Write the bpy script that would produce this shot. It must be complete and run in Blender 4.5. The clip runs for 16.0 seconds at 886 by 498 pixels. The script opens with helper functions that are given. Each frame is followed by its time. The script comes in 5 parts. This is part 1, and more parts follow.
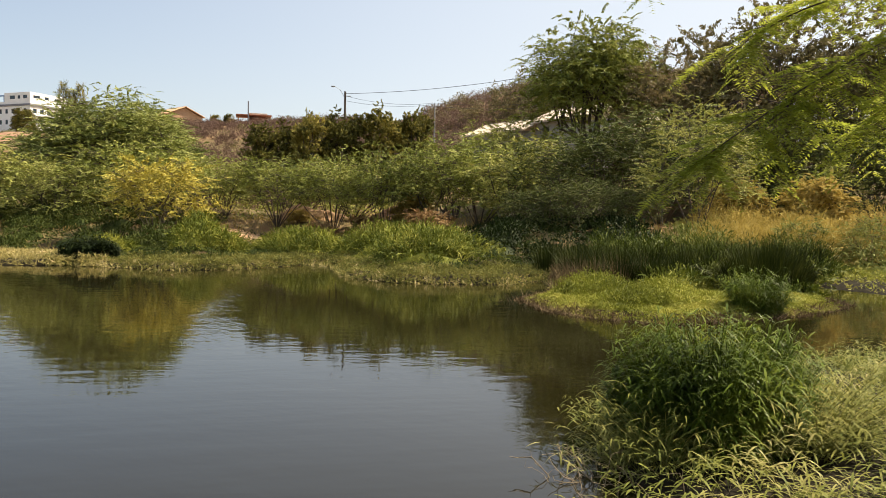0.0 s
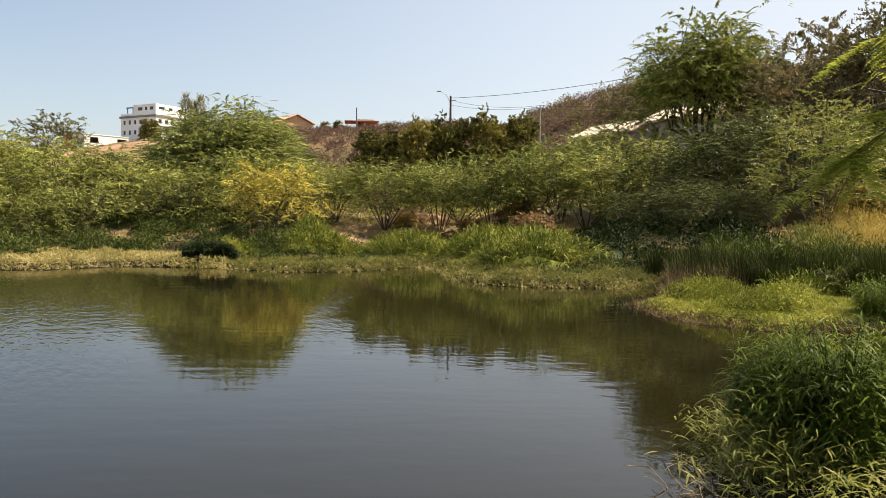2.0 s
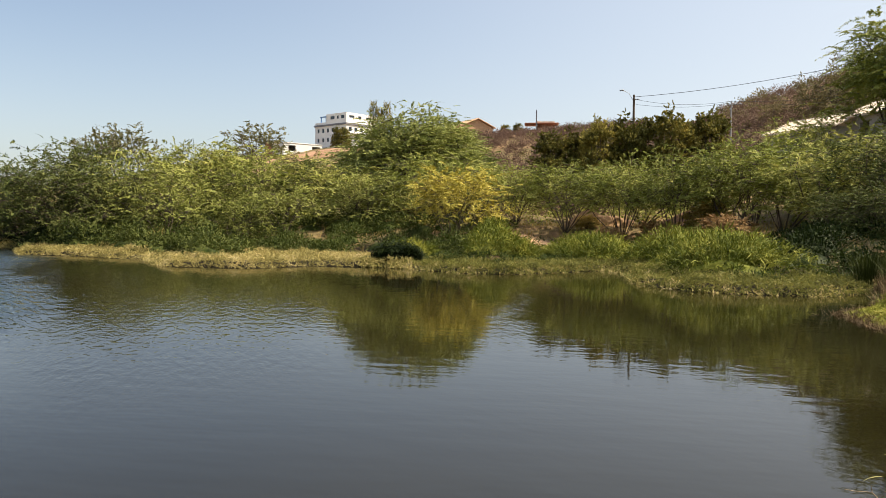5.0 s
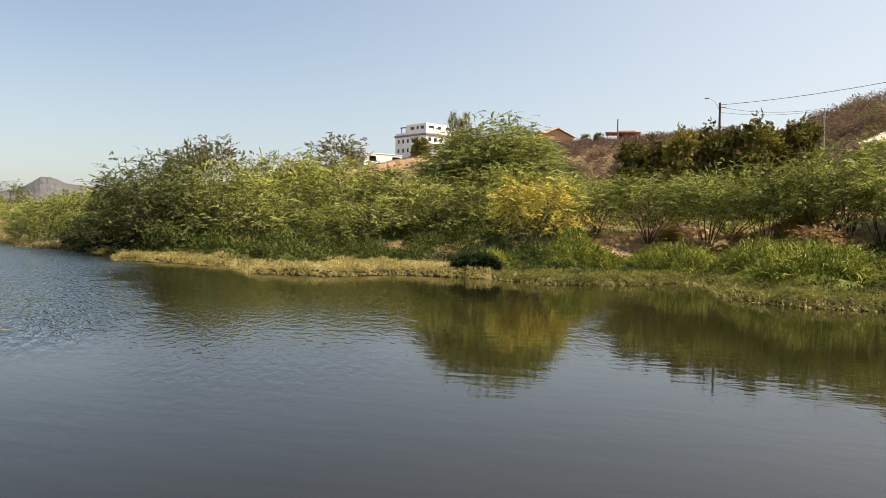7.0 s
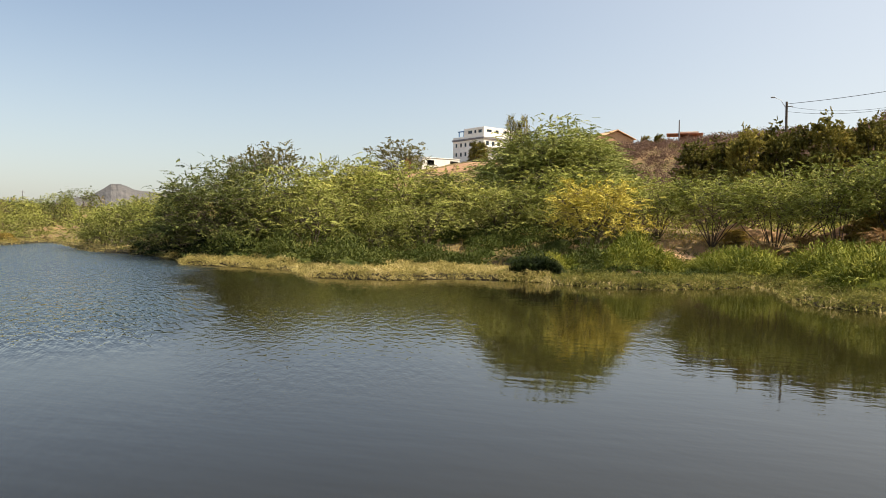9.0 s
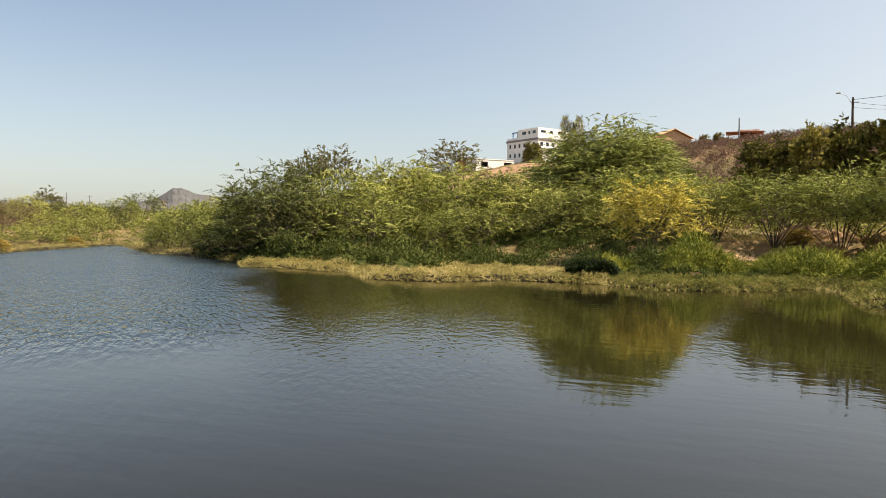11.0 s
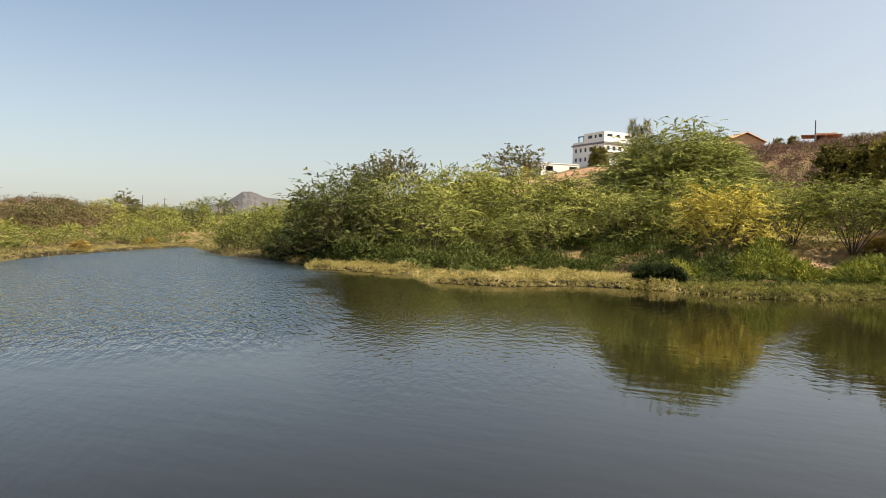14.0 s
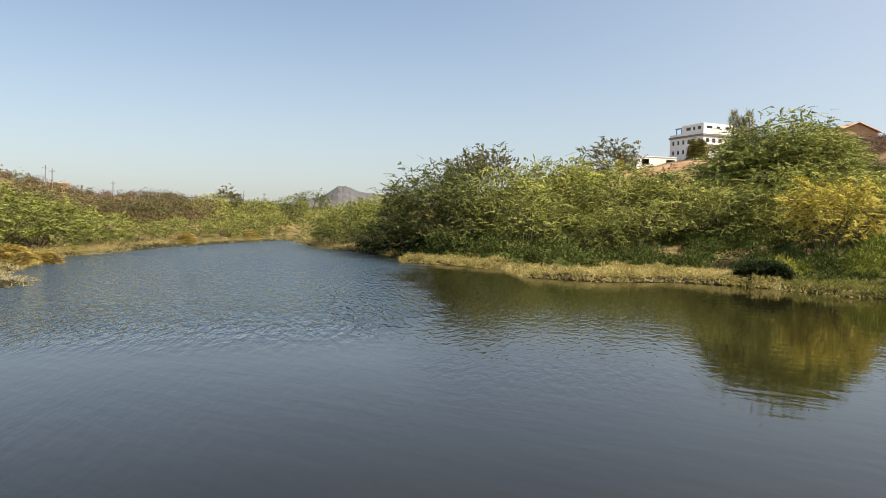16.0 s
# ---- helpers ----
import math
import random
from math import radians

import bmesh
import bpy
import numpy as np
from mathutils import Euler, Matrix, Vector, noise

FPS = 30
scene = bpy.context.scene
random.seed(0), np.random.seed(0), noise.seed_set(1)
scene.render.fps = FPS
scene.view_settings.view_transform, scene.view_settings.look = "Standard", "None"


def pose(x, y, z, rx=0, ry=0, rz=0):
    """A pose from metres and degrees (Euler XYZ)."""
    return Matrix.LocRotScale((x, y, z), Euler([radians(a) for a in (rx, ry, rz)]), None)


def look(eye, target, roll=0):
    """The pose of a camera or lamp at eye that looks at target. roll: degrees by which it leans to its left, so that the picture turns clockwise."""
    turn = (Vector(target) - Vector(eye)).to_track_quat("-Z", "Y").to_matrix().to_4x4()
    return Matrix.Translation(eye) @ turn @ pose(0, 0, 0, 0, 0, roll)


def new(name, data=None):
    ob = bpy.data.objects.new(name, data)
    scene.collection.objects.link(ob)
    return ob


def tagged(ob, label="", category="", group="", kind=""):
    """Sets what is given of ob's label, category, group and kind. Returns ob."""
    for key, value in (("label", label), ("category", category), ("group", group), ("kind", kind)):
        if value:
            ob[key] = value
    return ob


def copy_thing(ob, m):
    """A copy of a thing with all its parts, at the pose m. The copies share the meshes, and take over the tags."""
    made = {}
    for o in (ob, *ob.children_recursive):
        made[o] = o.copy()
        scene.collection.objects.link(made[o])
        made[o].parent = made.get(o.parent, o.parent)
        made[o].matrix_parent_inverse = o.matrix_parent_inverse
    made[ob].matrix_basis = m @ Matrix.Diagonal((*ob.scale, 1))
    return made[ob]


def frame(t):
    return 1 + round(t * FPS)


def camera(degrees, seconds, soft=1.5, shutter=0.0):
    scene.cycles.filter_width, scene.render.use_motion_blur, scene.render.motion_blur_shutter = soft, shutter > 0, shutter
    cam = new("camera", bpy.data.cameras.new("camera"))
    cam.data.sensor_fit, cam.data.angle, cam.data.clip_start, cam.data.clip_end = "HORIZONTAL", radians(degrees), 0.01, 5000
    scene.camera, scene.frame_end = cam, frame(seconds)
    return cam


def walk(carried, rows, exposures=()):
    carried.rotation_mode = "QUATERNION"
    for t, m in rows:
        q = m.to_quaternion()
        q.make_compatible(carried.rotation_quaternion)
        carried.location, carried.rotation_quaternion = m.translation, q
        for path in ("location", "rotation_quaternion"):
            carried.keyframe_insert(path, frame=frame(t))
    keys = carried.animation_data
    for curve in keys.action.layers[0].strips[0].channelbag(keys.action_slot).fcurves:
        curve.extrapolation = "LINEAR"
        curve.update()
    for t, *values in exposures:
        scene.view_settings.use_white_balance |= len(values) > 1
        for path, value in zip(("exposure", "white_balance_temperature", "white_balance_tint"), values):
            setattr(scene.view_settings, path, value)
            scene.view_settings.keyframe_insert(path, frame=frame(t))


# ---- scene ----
import collections

# ---- camera: a slow turn to the left, held in front of the body ----
EYE, ARM = 2.2, 0.62
cam = camera(59.13, 16.0, 0.5)
# seconds, yaw, pitch, roll in degrees
ROWS = [
    (0.0, 0.00, -2.28, 0.83),
    (0.5, 2.10, -2.24, 0.81),
    (1.0, 4.13, -2.19, 0.73),
    (1.5, 5.70, -2.07, 0.66),
    (2.0, 7.64, -2.14, 0.67),
    (2.5, 10.19, -2.21, 0.62),
    (3.0, 12.96, -2.37, 0.67),
    (3.5, 15.14, -2.40, 0.74),
    (4.0, 16.78, -2.23, 0.65),
    (4.5, 17.91, -2.07, 0.67),
    (5.0, 20.68, -2.12, 0.63),
    (7.5, 27.62, -1.32, 0.99),
    (8.0, 29.11, -1.23, 0.91),
    (8.5, 29.86, -1.23, 0.83),
    (9.0, 30.64, -1.26, 0.76),
    (11.5, 35.54, -1.08, 0.46),
    (12.0, 36.57, -0.99, 0.42),
    (12.5, 37.82, -1.02, 0.51),
    (13.0, 38.06, -0.88, 0.81),
    (13.5, 38.54, -0.80, 0.89),
    (14.0, 39.27, -0.94, 0.94),
    (14.5, 40.82, -0.91, 1.04),
    (15.0, 43.01, -1.22, 1.08),
    (15.5, 44.50, -1.33, 1.01),
    (16.0, 45.96, -1.48, 1.17),
]


def held(yaw, pitch, roll):
    a, e = radians(yaw), radians(pitch)
    eye = Vector((-ARM * math.sin(a), ARM * (math.cos(a) - 1), EYE))
    way = Vector((-math.sin(a) * math.cos(e), math.cos(a) * math.cos(e), math.sin(e)))
    return look(eye, eye + way, roll)


# the clip's camera closes down and cools a little as it turns from the light
walk(cam, [(t, held(y, p, r)) for t, y, p, r in ROWS], [(0, 0.93, 6750, 10), (4.0, 0.87, 6550, 10), (9.0, 0.86, 6800, 10), (13.5, 0.81, 6850, 10), (16.0, 0.79, 6450, 10)])

# ---- daylight: a sun from ahead and to the right, clear hazy sky ----
SUN_AZ, SUN_EL = -65.0, 50.0
world = bpy.data.worlds.new("world")
scene.world = world
world.use_nodes = True
wn, wl = world.node_tree.nodes, world.node_tree.links
sky = wn.new("ShaderNodeTexSky")
sky.sky_type, sky.sun_disc = "NISHITA", False
sky.sun_elevation, sky.sun_rotation = radians(SUN_EL), radians(-SUN_AZ)
sky.air_density, sky.dust_density, sky.ozone_density = 1.0, 1.8, 0.5
haze = wn.new("ShaderNodeMix")
haze.data_type = "RGBA"
haze.inputs["B"].default_value = (5.6, 5.85, 6.1, 1)
wl.new(sky.outputs["Color"], haze.inputs["A"])
wl.new(haze.outputs["Result"], wn["Background"].inputs["Color"])
# haze thickens towards the horizon and whitens towards the sun
sa, se = radians(SUN_AZ), radians(SUN_EL)
way = wn.new("ShaderNodeTexCoord").outputs["Generated"]
height = wn.new("ShaderNodeSeparateXYZ")
wl.new(way, height.inputs[0])
toward = wn.new("ShaderNodeVectorMath")
toward.operation = "DOT_PRODUCT"
toward.inputs[1].default_value = (-math.sin(sa) * math.cos(se), math.cos(sa) * math.cos(se), math.sin(se))
wl.new(way, toward.inputs[0])


def sky_range(value, a, b, low, high):
    r = wn.new("ShaderNodeMapRange")
    r.interpolation_type = "SMOOTHSTEP"
    for key, v in (("From Min", a), ("From Max", b), ("To Min", low), ("To Max", high)):
        r.inputs[key].default_value = v
    wl.new(value, r.inputs["Value"])
    return r.outputs[0]


both = wn.new("ShaderNodeMath")
wl.new(sky_range(height.outputs["Z"], 0.0, 0.35, 0.31, 0.04), both.inputs[0])
wl.new(sky_range(toward.outputs["Value"], -0.15, 1.0, 0.0, 0.78), both.inputs[1])
wl.new(both.outputs[0], haze.inputs["Factor"])
wn["Background"].inputs["Strength"].default_value = 0.088
sun = new("sun", bpy.data.lights.new("sun", "SUN"))
sun.data.energy, sun.data.angle, sun.data.color = 5.2, radians(0.53), (1.0, 0.88, 0.7)
sun.matrix_basis = look((-60 * math.sin(sa) * math.cos(se), 60 * math.cos(sa) * math.cos(se), 60 * math.sin(se)), (0, 0, 0))


# ---- materials ----
def material(name):
    m = bpy.data.materials.new(name)
    m.use_nodes = True
    return m, m.node_tree.nodes, m.node_tree.links, m.node_tree.nodes["Principled BSDF"]


def ramp(n, stops):
    r = n.new("ShaderNodeValToRGB")
    e = r.color_ramp.elements
    while len(e) < len(stops):
        e.new(0.5)
    for k, (at, col) in zip(e, stops):
        k.position, k.color = at, (*col, 1)
    return r


def noise_tex(n, l, scale, detail=4.0, vector=None, rough=0.55):
    t = n.new("ShaderNodeTexNoise")
    t.inputs["Scale"].default_value, t.inputs["Detail"].default_value, t.inputs["Roughness"].default_value = scale, detail, rough
    if vector:
        l.new(vector, t.inputs["Vector"])
    return t


def maths(n, l, op, a, b):
    m = n.new("ShaderNodeMath")
    m.operation = op
    for k, v in enumerate((a, b)):
        if isinstance(v, (int, float)):
            m.inputs[k].default_value = v
        else:
            l.new(v, m.inputs[k])
    return m.outputs[0]


def leaf_material(name, cols, glow=0.13, rough=0.55, shine=0.07):
    """Leaves: colour drawn leaf by leaf, drifting from plant to plant, with light coming through."""
    m, n, l, b = material(name)
    geo, obj = n.new("ShaderNodeNewGeometry"), n.new("ShaderNodeObjectInfo")
    r = ramp(n, [(k / (len(cols) - 1), c) for k, c in enumerate(cols)])
    patch = noise_tex(n, l, 0.8, 3.0, geo.outputs["Position"])
    v = maths(n, l, "MULTIPLY", geo.outputs["Random Per Island"], 0.3)
    v = maths(n, l, "ADD", v, maths(n, l, "MULTIPLY", obj.outputs["Random"], 0.36))
    v = maths(n, l, "ADD", v, maths(n, l, "MULTIPLY", maths(n, l, "SUBTRACT", patch.outputs["Fac"], 0.33), 1.3))
    l.new(v, r.inputs["Fac"])
    l.new(r.outputs["Color"], b.inputs["Base Color"])
    b.inputs["Roughness"].default_value = rough
    b.inputs["Specular IOR Level"].default_value = shine
    t, mix = n.new("ShaderNodeBsdfTranslucent"), n.new("ShaderNodeMixShader")
    l.new(r.outputs["Color"], t.inputs["Color"])
    mix.inputs["Fac"].default_value = glow
    l.new(b.outputs[0], mix.inputs[1])
    l.new(t.outputs[0], mix.inputs[2])
    l.new(mix.outputs[0], n["Material Output"].inputs["Surface"])
    return m


def rough_material(name, stops, scale, rough=0.9, bump=0.3, fine=8.0):
    m, n, l, b = material(name)
    pos = n.new("ShaderNodeNewGeometry").outputs["Position"]
    big, small = noise_tex(n, l, scale, 5.0, pos), noise_tex(n, l, scale * fine, 4.0, pos)
    v = maths(n, l, "ADD", maths(n, l, "MULTIPLY", big.outputs["Fac"], 0.65), maths(n, l, "MULTIPLY", small.outputs["Fac"], 0.35))
    r = ramp(n, stops)
    l.new(v, r.inputs["Fac"])
    l.new(r.outputs["Color"], b.inputs["Base Color"])
    b.inputs["Roughness"].default_value = rough
    bp = n.new("ShaderNodeBump")
    bp.inputs["Strength"].default_value, bp.inputs["Distance"].default_value = bump, 0.1 / scale
    l.new(small.outputs["Fac"], bp.inputs["Height"])
    l.new(bp.outputs[0], b.inputs["Normal"])
    return m


LEAF_GREEN = leaf_material("leaf_green", [(0.0459, 0.0604, 0.0158), (0.256, 0.282, 0.0637), (0.539, 0.506, 0.151)])
# deeper copy of the mesquite green, with the crowns' inner shade put in
LEAF_DEEP_SHADE = leaf_material("leaf_deep_shade", [(0.0135, 0.0196, 0.00656), (0.0988, 0.12, 0.0336), (0.225, 0.226, 0.072)])
LEAF_LIGHT = leaf_material("leaf_light", [(0.0369, 0.0461, 0.0121), (0.213, 0.233, 0.054), (0.371, 0.372, 0.118)])
LEAF_YELLOW = leaf_material("leaf_yellow", [(0.119, 0.111, 0.0213), (0.417, 0.36, 0.0608), (0.622, 0.53, 0.136)])
LEAF_BROAD = leaf_material("leaf_broad", [(0.0407, 0.0592, 0.017), (0.175, 0.21, 0.0546), (0.373, 0.377, 0.122)])
LEAF_FICUS = leaf_material("leaf_ficus", [(0.0213, 0.024, 0.00672), (0.141, 0.134, 0.0312), (0.503, 0.416, 0.101)], 0.22, 0.5)
LEAF_OLD = leaf_material("leaf_old", [(0.066, 0.0627, 0.0281), (0.149, 0.132, 0.0561), (0.297, 0.231, 0.116)], 0.25)
LEAF_GREY = leaf_material("leaf_grey", [(0.066, 0.0682, 0.0308), (0.143, 0.138, 0.0605), (0.275, 0.242, 0.11)], 0.25)
LEAF_NEAR = leaf_material("leaf_near", [(0.16, 0.2, 0.025), (0.34, 0.38, 0.05), (0.5, 0.5, 0.1)], 0.5)
GRASS_LUSH = leaf_material("grass_lush", [(0.0233, 0.0387, 0.0064), (0.101, 0.125, 0.0176), (0.349, 0.339, 0.0576)], 0.14)
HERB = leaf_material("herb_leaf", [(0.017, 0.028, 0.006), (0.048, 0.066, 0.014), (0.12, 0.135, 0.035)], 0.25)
GRASS_CLUMP = leaf_material("grass_clump", [(0.02, 0.034, 0.006), (0.11, 0.155, 0.018), (0.42, 0.44, 0.06)], 0.3, 0.45, 0.08)
GRASS_SKIRT = leaf_material("grass_skirt", [(0.0625, 0.066, 0.016), (0.2, 0.204, 0.0448), (0.525, 0.456, 0.16)], 0.25, 0.6, 0.05)
GRASS_MAT = leaf_material("grass_mat", [(0.0678, 0.0727, 0.0201), (0.191, 0.184, 0.0453), (0.419, 0.335, 0.152)], 0.35)
GRASS_STRAW = leaf_material("grass_straw", [(0.151, 0.133, 0.0427), (0.423, 0.354, 0.128), (0.751, 0.594, 0.375)], 0.35)
GRASS_ISLET = leaf_material("grass_islet", [(0.0551, 0.0651, 0.0123), (0.232, 0.247, 0.0342), (0.507, 0.462, 0.109)], 0.22)
GRASS_NEAR = leaf_material("grass_near", [(0.0375, 0.042, 0.0135), (0.1, 0.126, 0.024), (0.225, 0.228, 0.048), (0.525, 0.444, 0.195)], 0.28, 0.55, 0.1)
GRASS_GOLD = leaf_material("grass_gold", [(0.2, 0.145, 0.03), (0.39, 0.295, 0.075), (0.55, 0.44, 0.16)], 0.35, 0.7)
GRASS_DRY = leaf_material("grass_dry", [(0.17, 0.11, 0.035), (0.36, 0.25, 0.085), (0.52, 0.4, 0.16)], 0.3, 0.7)
REED = leaf_material("reed_leaf", [(0.012, 0.016, 0.004), (0.034, 0.045, 0.008), (0.17, 0.17, 0.045)], 0.15, 0.75)
# near-black copy of the herb leaf, with shade put into the colour
HERB_SHADED = leaf_material("shaded_herb_leaf", [(0.006, 0.01, 0.003), (0.016, 0.026, 0.006), (0.05, 0.07, 0.015)], 0.12)
RUSH = leaf_material("rush_leaf", [(0.03, 0.038, 0.01), (0.12, 0.13, 0.04), (0.5, 0.46, 0.27)], 0.2, 0.45, 0.4)
RUST = leaf_material("rusty_leaf", [(0.13, 0.075, 0.034), (0.27, 0.165, 0.075), (0.4, 0.27, 0.13)], 0.25, 0.7)
STALK = leaf_material("dead_stalk", [(0.05, 0.035, 0.018), (0.14, 0.095, 0.05), (0.34, 0.26, 0.13)], 0.1, 0.8)
SCRUB = leaf_material("scrub_twig", [(0.0938, 0.06, 0.0475), (0.175, 0.112, 0.085), (0.263, 0.181, 0.125)], 0.1, 0.8)
BARK = rough_material("bark", [(0.3, (0.035, 0.026, 0.02)), (0.7, (0.13, 0.095, 0.07))], 9.0, 0.9, 0.6)
STRAW = rough_material("dead_stem", [(0.3, (0.16, 0.11, 0.06)), (0.7, (0.36, 0.27, 0.15))], 14.0, 0.8, 0.3)

CUT = rough_material("red_earth", [(0.3, (0.24, 0.125, 0.07)), (0.7, (0.42, 0.25, 0.145))], 0.35, 0.95, 0.5)
SAND = rough_material("sandy_earth", [(0.3, (0.34, 0.195, 0.1)), (0.7, (0.54, 0.35, 0.2))], 1.6, 0.95, 0.4)


def ground_material():
    m, n, l, b = material("earth")
    geo = n.new("ShaderNodeNewGeometry")
    pos = geo.outputs["Position"]
    broad, mid, fine = noise_tex(n, l, 0.045, 5.0, pos), noise_tex(n, l, 0.6, 6.0, pos, 0.65), noise_tex(n, l, 9.0, 5.0, pos)
    soil = ramp(n, [(0.3, (0.18, 0.102, 0.055)), (0.5, (0.31, 0.186, 0.1)), (0.72, (0.44, 0.3, 0.185))])
    l.new(maths(n, l, "ADD", maths(n, l, "MULTIPLY", mid.outputs["Fac"], 0.7), maths(n, l, "MULTIPLY", fine.outputs["Fac"], 0.3)), soil.inputs["Fac"])
    litter = ramp(n, [(0.35, (0.07, 0.06, 0.028)), (0.65, (0.24, 0.18, 0.085))])
    l.new(fine.outputs["Fac"], litter.inputs["Fac"])
    mixer = n.new("ShaderNodeMix")
    mixer.data_type = "RGBA"
    edge = ramp(n, [(0.4, (0, 0, 0)), (0.52, (1, 1, 1))])
    l.new(maths(n, l, "ADD", maths(n, l, "MULTIPLY", broad.outputs["Fac"], 0.6), maths(n, l, "MULTIPLY", mid.outputs["Fac"], 0.4)), edge.inputs["Fac"])
    l.new(edge.outputs["Color"], mixer.inputs["Factor"])
    l.new(soil.outputs["Color"], mixer.inputs["A"])
    l.new(litter.outputs["Color"], mixer.inputs["B"])
    # wet dark mud close to the water's level
    sep = n.new("ShaderNodeSeparateXYZ")
    l.new(pos, sep.inputs[0])
    wet = n.new("ShaderNodeMapRange")
    wet.inputs["From Min"].default_value, wet.inputs["From Max"].default_value = 0.3, 0.85
    l.new(maths(n, l, "ADD", sep.outputs["Z"], maths(n, l, "MULTIPLY", mid.outputs["Fac"], 0.2)), wet.inputs["Value"])
    mud = n.new("ShaderNodeMix")
    mud.data_type = "RGBA"
    mud.inputs["A"].default_value = (0.022, 0.018, 0.01, 1)
    l.new(wet.outputs[0], mud.inputs["Factor"])
    l.new(mixer.outputs["Result"], mud.inputs["B"])
    l.new(mud.outputs["Result"], b.inputs["Base Color"])
    b.inputs["Roughness"].default_value, b.inputs["Specular IOR Level"].default_value = 0.92, 0.1
    bp = n.new("ShaderNodeBump")
    bp.inputs["Strength"].default_value, bp.inputs["Distance"].default_value = 0.5, 0.08
    l.new(fine.outputs["Fac"], bp.inputs["Height"])
    l.new(bp.outputs[0], b.inputs["Normal"])
    return m


def water_material():
    """Murky pond: calm near the bank, ruffled by the breeze towards the open channel."""
    m, n, l, b = material("pond_water")
    pos = n.new("ShaderNodeNewGeometry").outputs["Position"]
    silt = noise_tex(n, l, 0.2, 3.0, pos)
    r = ramp(n, [(0.3, (0.0095, 0.0082, 0.003)), (0.7, (0.0145, 0.012, 0.0047))])
    l.new(silt.outputs["Fac"], r.inputs["Fac"])
    b.inputs["Roughness"].default_value, b.inputs["IOR"].default_value = 0.035, 1.33
    sep = n.new("ShaderNodeSeparateXYZ")
    l.new(pos, sep.inputs[0])
    patch = noise_tex(n, l, 0.12, 3.0, pos)
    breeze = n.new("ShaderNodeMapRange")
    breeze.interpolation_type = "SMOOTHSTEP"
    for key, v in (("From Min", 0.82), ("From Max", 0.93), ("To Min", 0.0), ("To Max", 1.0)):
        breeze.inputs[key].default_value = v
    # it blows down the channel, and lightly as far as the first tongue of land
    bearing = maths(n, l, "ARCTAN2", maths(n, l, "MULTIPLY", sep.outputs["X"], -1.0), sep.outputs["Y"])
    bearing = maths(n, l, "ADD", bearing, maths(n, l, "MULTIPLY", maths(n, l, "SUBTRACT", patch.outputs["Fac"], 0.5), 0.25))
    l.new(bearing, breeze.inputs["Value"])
    light_air = n.new("ShaderNodeMapRange")
    light_air.interpolation_type = "SMOOTHSTEP"
    for key, v in (("From Min", 0.44), ("From Max", 0.6), ("To Min", 0.0), ("To Max", 0.38)):
        light_air.inputs[key].default_value = v
    l.new(bearing, light_air.inputs["Value"])
    # a stray breath before the bare slope
    stray = maths(n, l, "SUBTRACT", 0.05, maths(n, l, "ABSOLUTE", maths(n, l, "SUBTRACT", bearing, 0.275), 0.0))
    stray = maths(n, l, "MULTIPLY", maths(n, l, "MAXIMUM", stray, 0.0), 7.0)
    breath = maths(n, l, "MULTIPLY", light_air.outputs[0], maths(n, l, "SUBTRACT", 1.0, breeze.outputs[0]))
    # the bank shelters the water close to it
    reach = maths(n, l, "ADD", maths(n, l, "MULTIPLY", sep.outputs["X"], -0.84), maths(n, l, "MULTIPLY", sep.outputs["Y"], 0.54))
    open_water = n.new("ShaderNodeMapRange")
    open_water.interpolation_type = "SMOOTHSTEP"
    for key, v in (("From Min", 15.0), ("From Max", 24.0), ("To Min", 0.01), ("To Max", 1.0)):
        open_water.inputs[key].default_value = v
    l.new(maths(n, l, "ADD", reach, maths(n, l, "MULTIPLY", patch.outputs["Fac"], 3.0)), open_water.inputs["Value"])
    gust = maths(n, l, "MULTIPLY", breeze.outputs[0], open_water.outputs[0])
    # the blue sky that the ruffled channel mirrors is put into its body colour
    sky_tint = n.new("ShaderNodeMix")
    sky_tint.data_type = "RGBA"
    l.new(gust, sky_tint.inputs["Factor"])
    l.new(r.outputs["Color"], sky_tint.inputs["A"])
    sky_tint.inputs["B"].default_value = (0.028, 0.046, 0.06, 1)
    l.new(sky_tint.outputs["Result"], b.inputs["Base Color"])
    off_bank = n.new("ShaderNodeMapRange")
    off_bank.interpolation_type = "SMOOTHSTEP"
    for key, v in (("From Min", 8.0), ("From Max", 13.0), ("To Min", 0.0), ("To Max", 1.0)):
        off_bank.inputs[key].default_value = v
    l.new(reach, off_bank.inputs["Value"])
    breath = maths(n, l, "MULTIPLY", maths(n, l, "ADD", breath, stray), off_bank.outputs[0])

    def ripples(angle, across, along, detail):
        turn = n.new("ShaderNodeMapping")
        turn.vector_type = "TEXTURE"
        turn.inputs["Rotation"].default_value[2] = radians(angle)
        turn.inputs["Scale"].default_value = (across, along, 1.0)
        l.new(pos, turn.inputs["Vector"])
        return noise_tex(n, l, 1.0, detail, turn.outputs[0]).outputs["Fac"]

    # gusts: short crests in loose rows down the channel; elsewhere a faint swell across
    chop = maths(n, l, "MULTIPLY", ripples(54, 0.17, 0.8, 2.0), maths(n, l, "ADD", maths(n, l, "MULTIPLY", gust, 0.25), 0.0012))
    wrinkles = maths(n, l, "MULTIPLY", ripples(38, 0.15, 0.45, 2.0), maths(n, l, "MULTIPLY", breath, 0.035))
    chop = maths(n, l, "ADD", chop, wrinkles)
    swell = maths(n, l, "MULTIPLY", ripples(10, 1.3, 0.4, 2.0), 0.0034)
    bp = n.new("ShaderNodeBump")
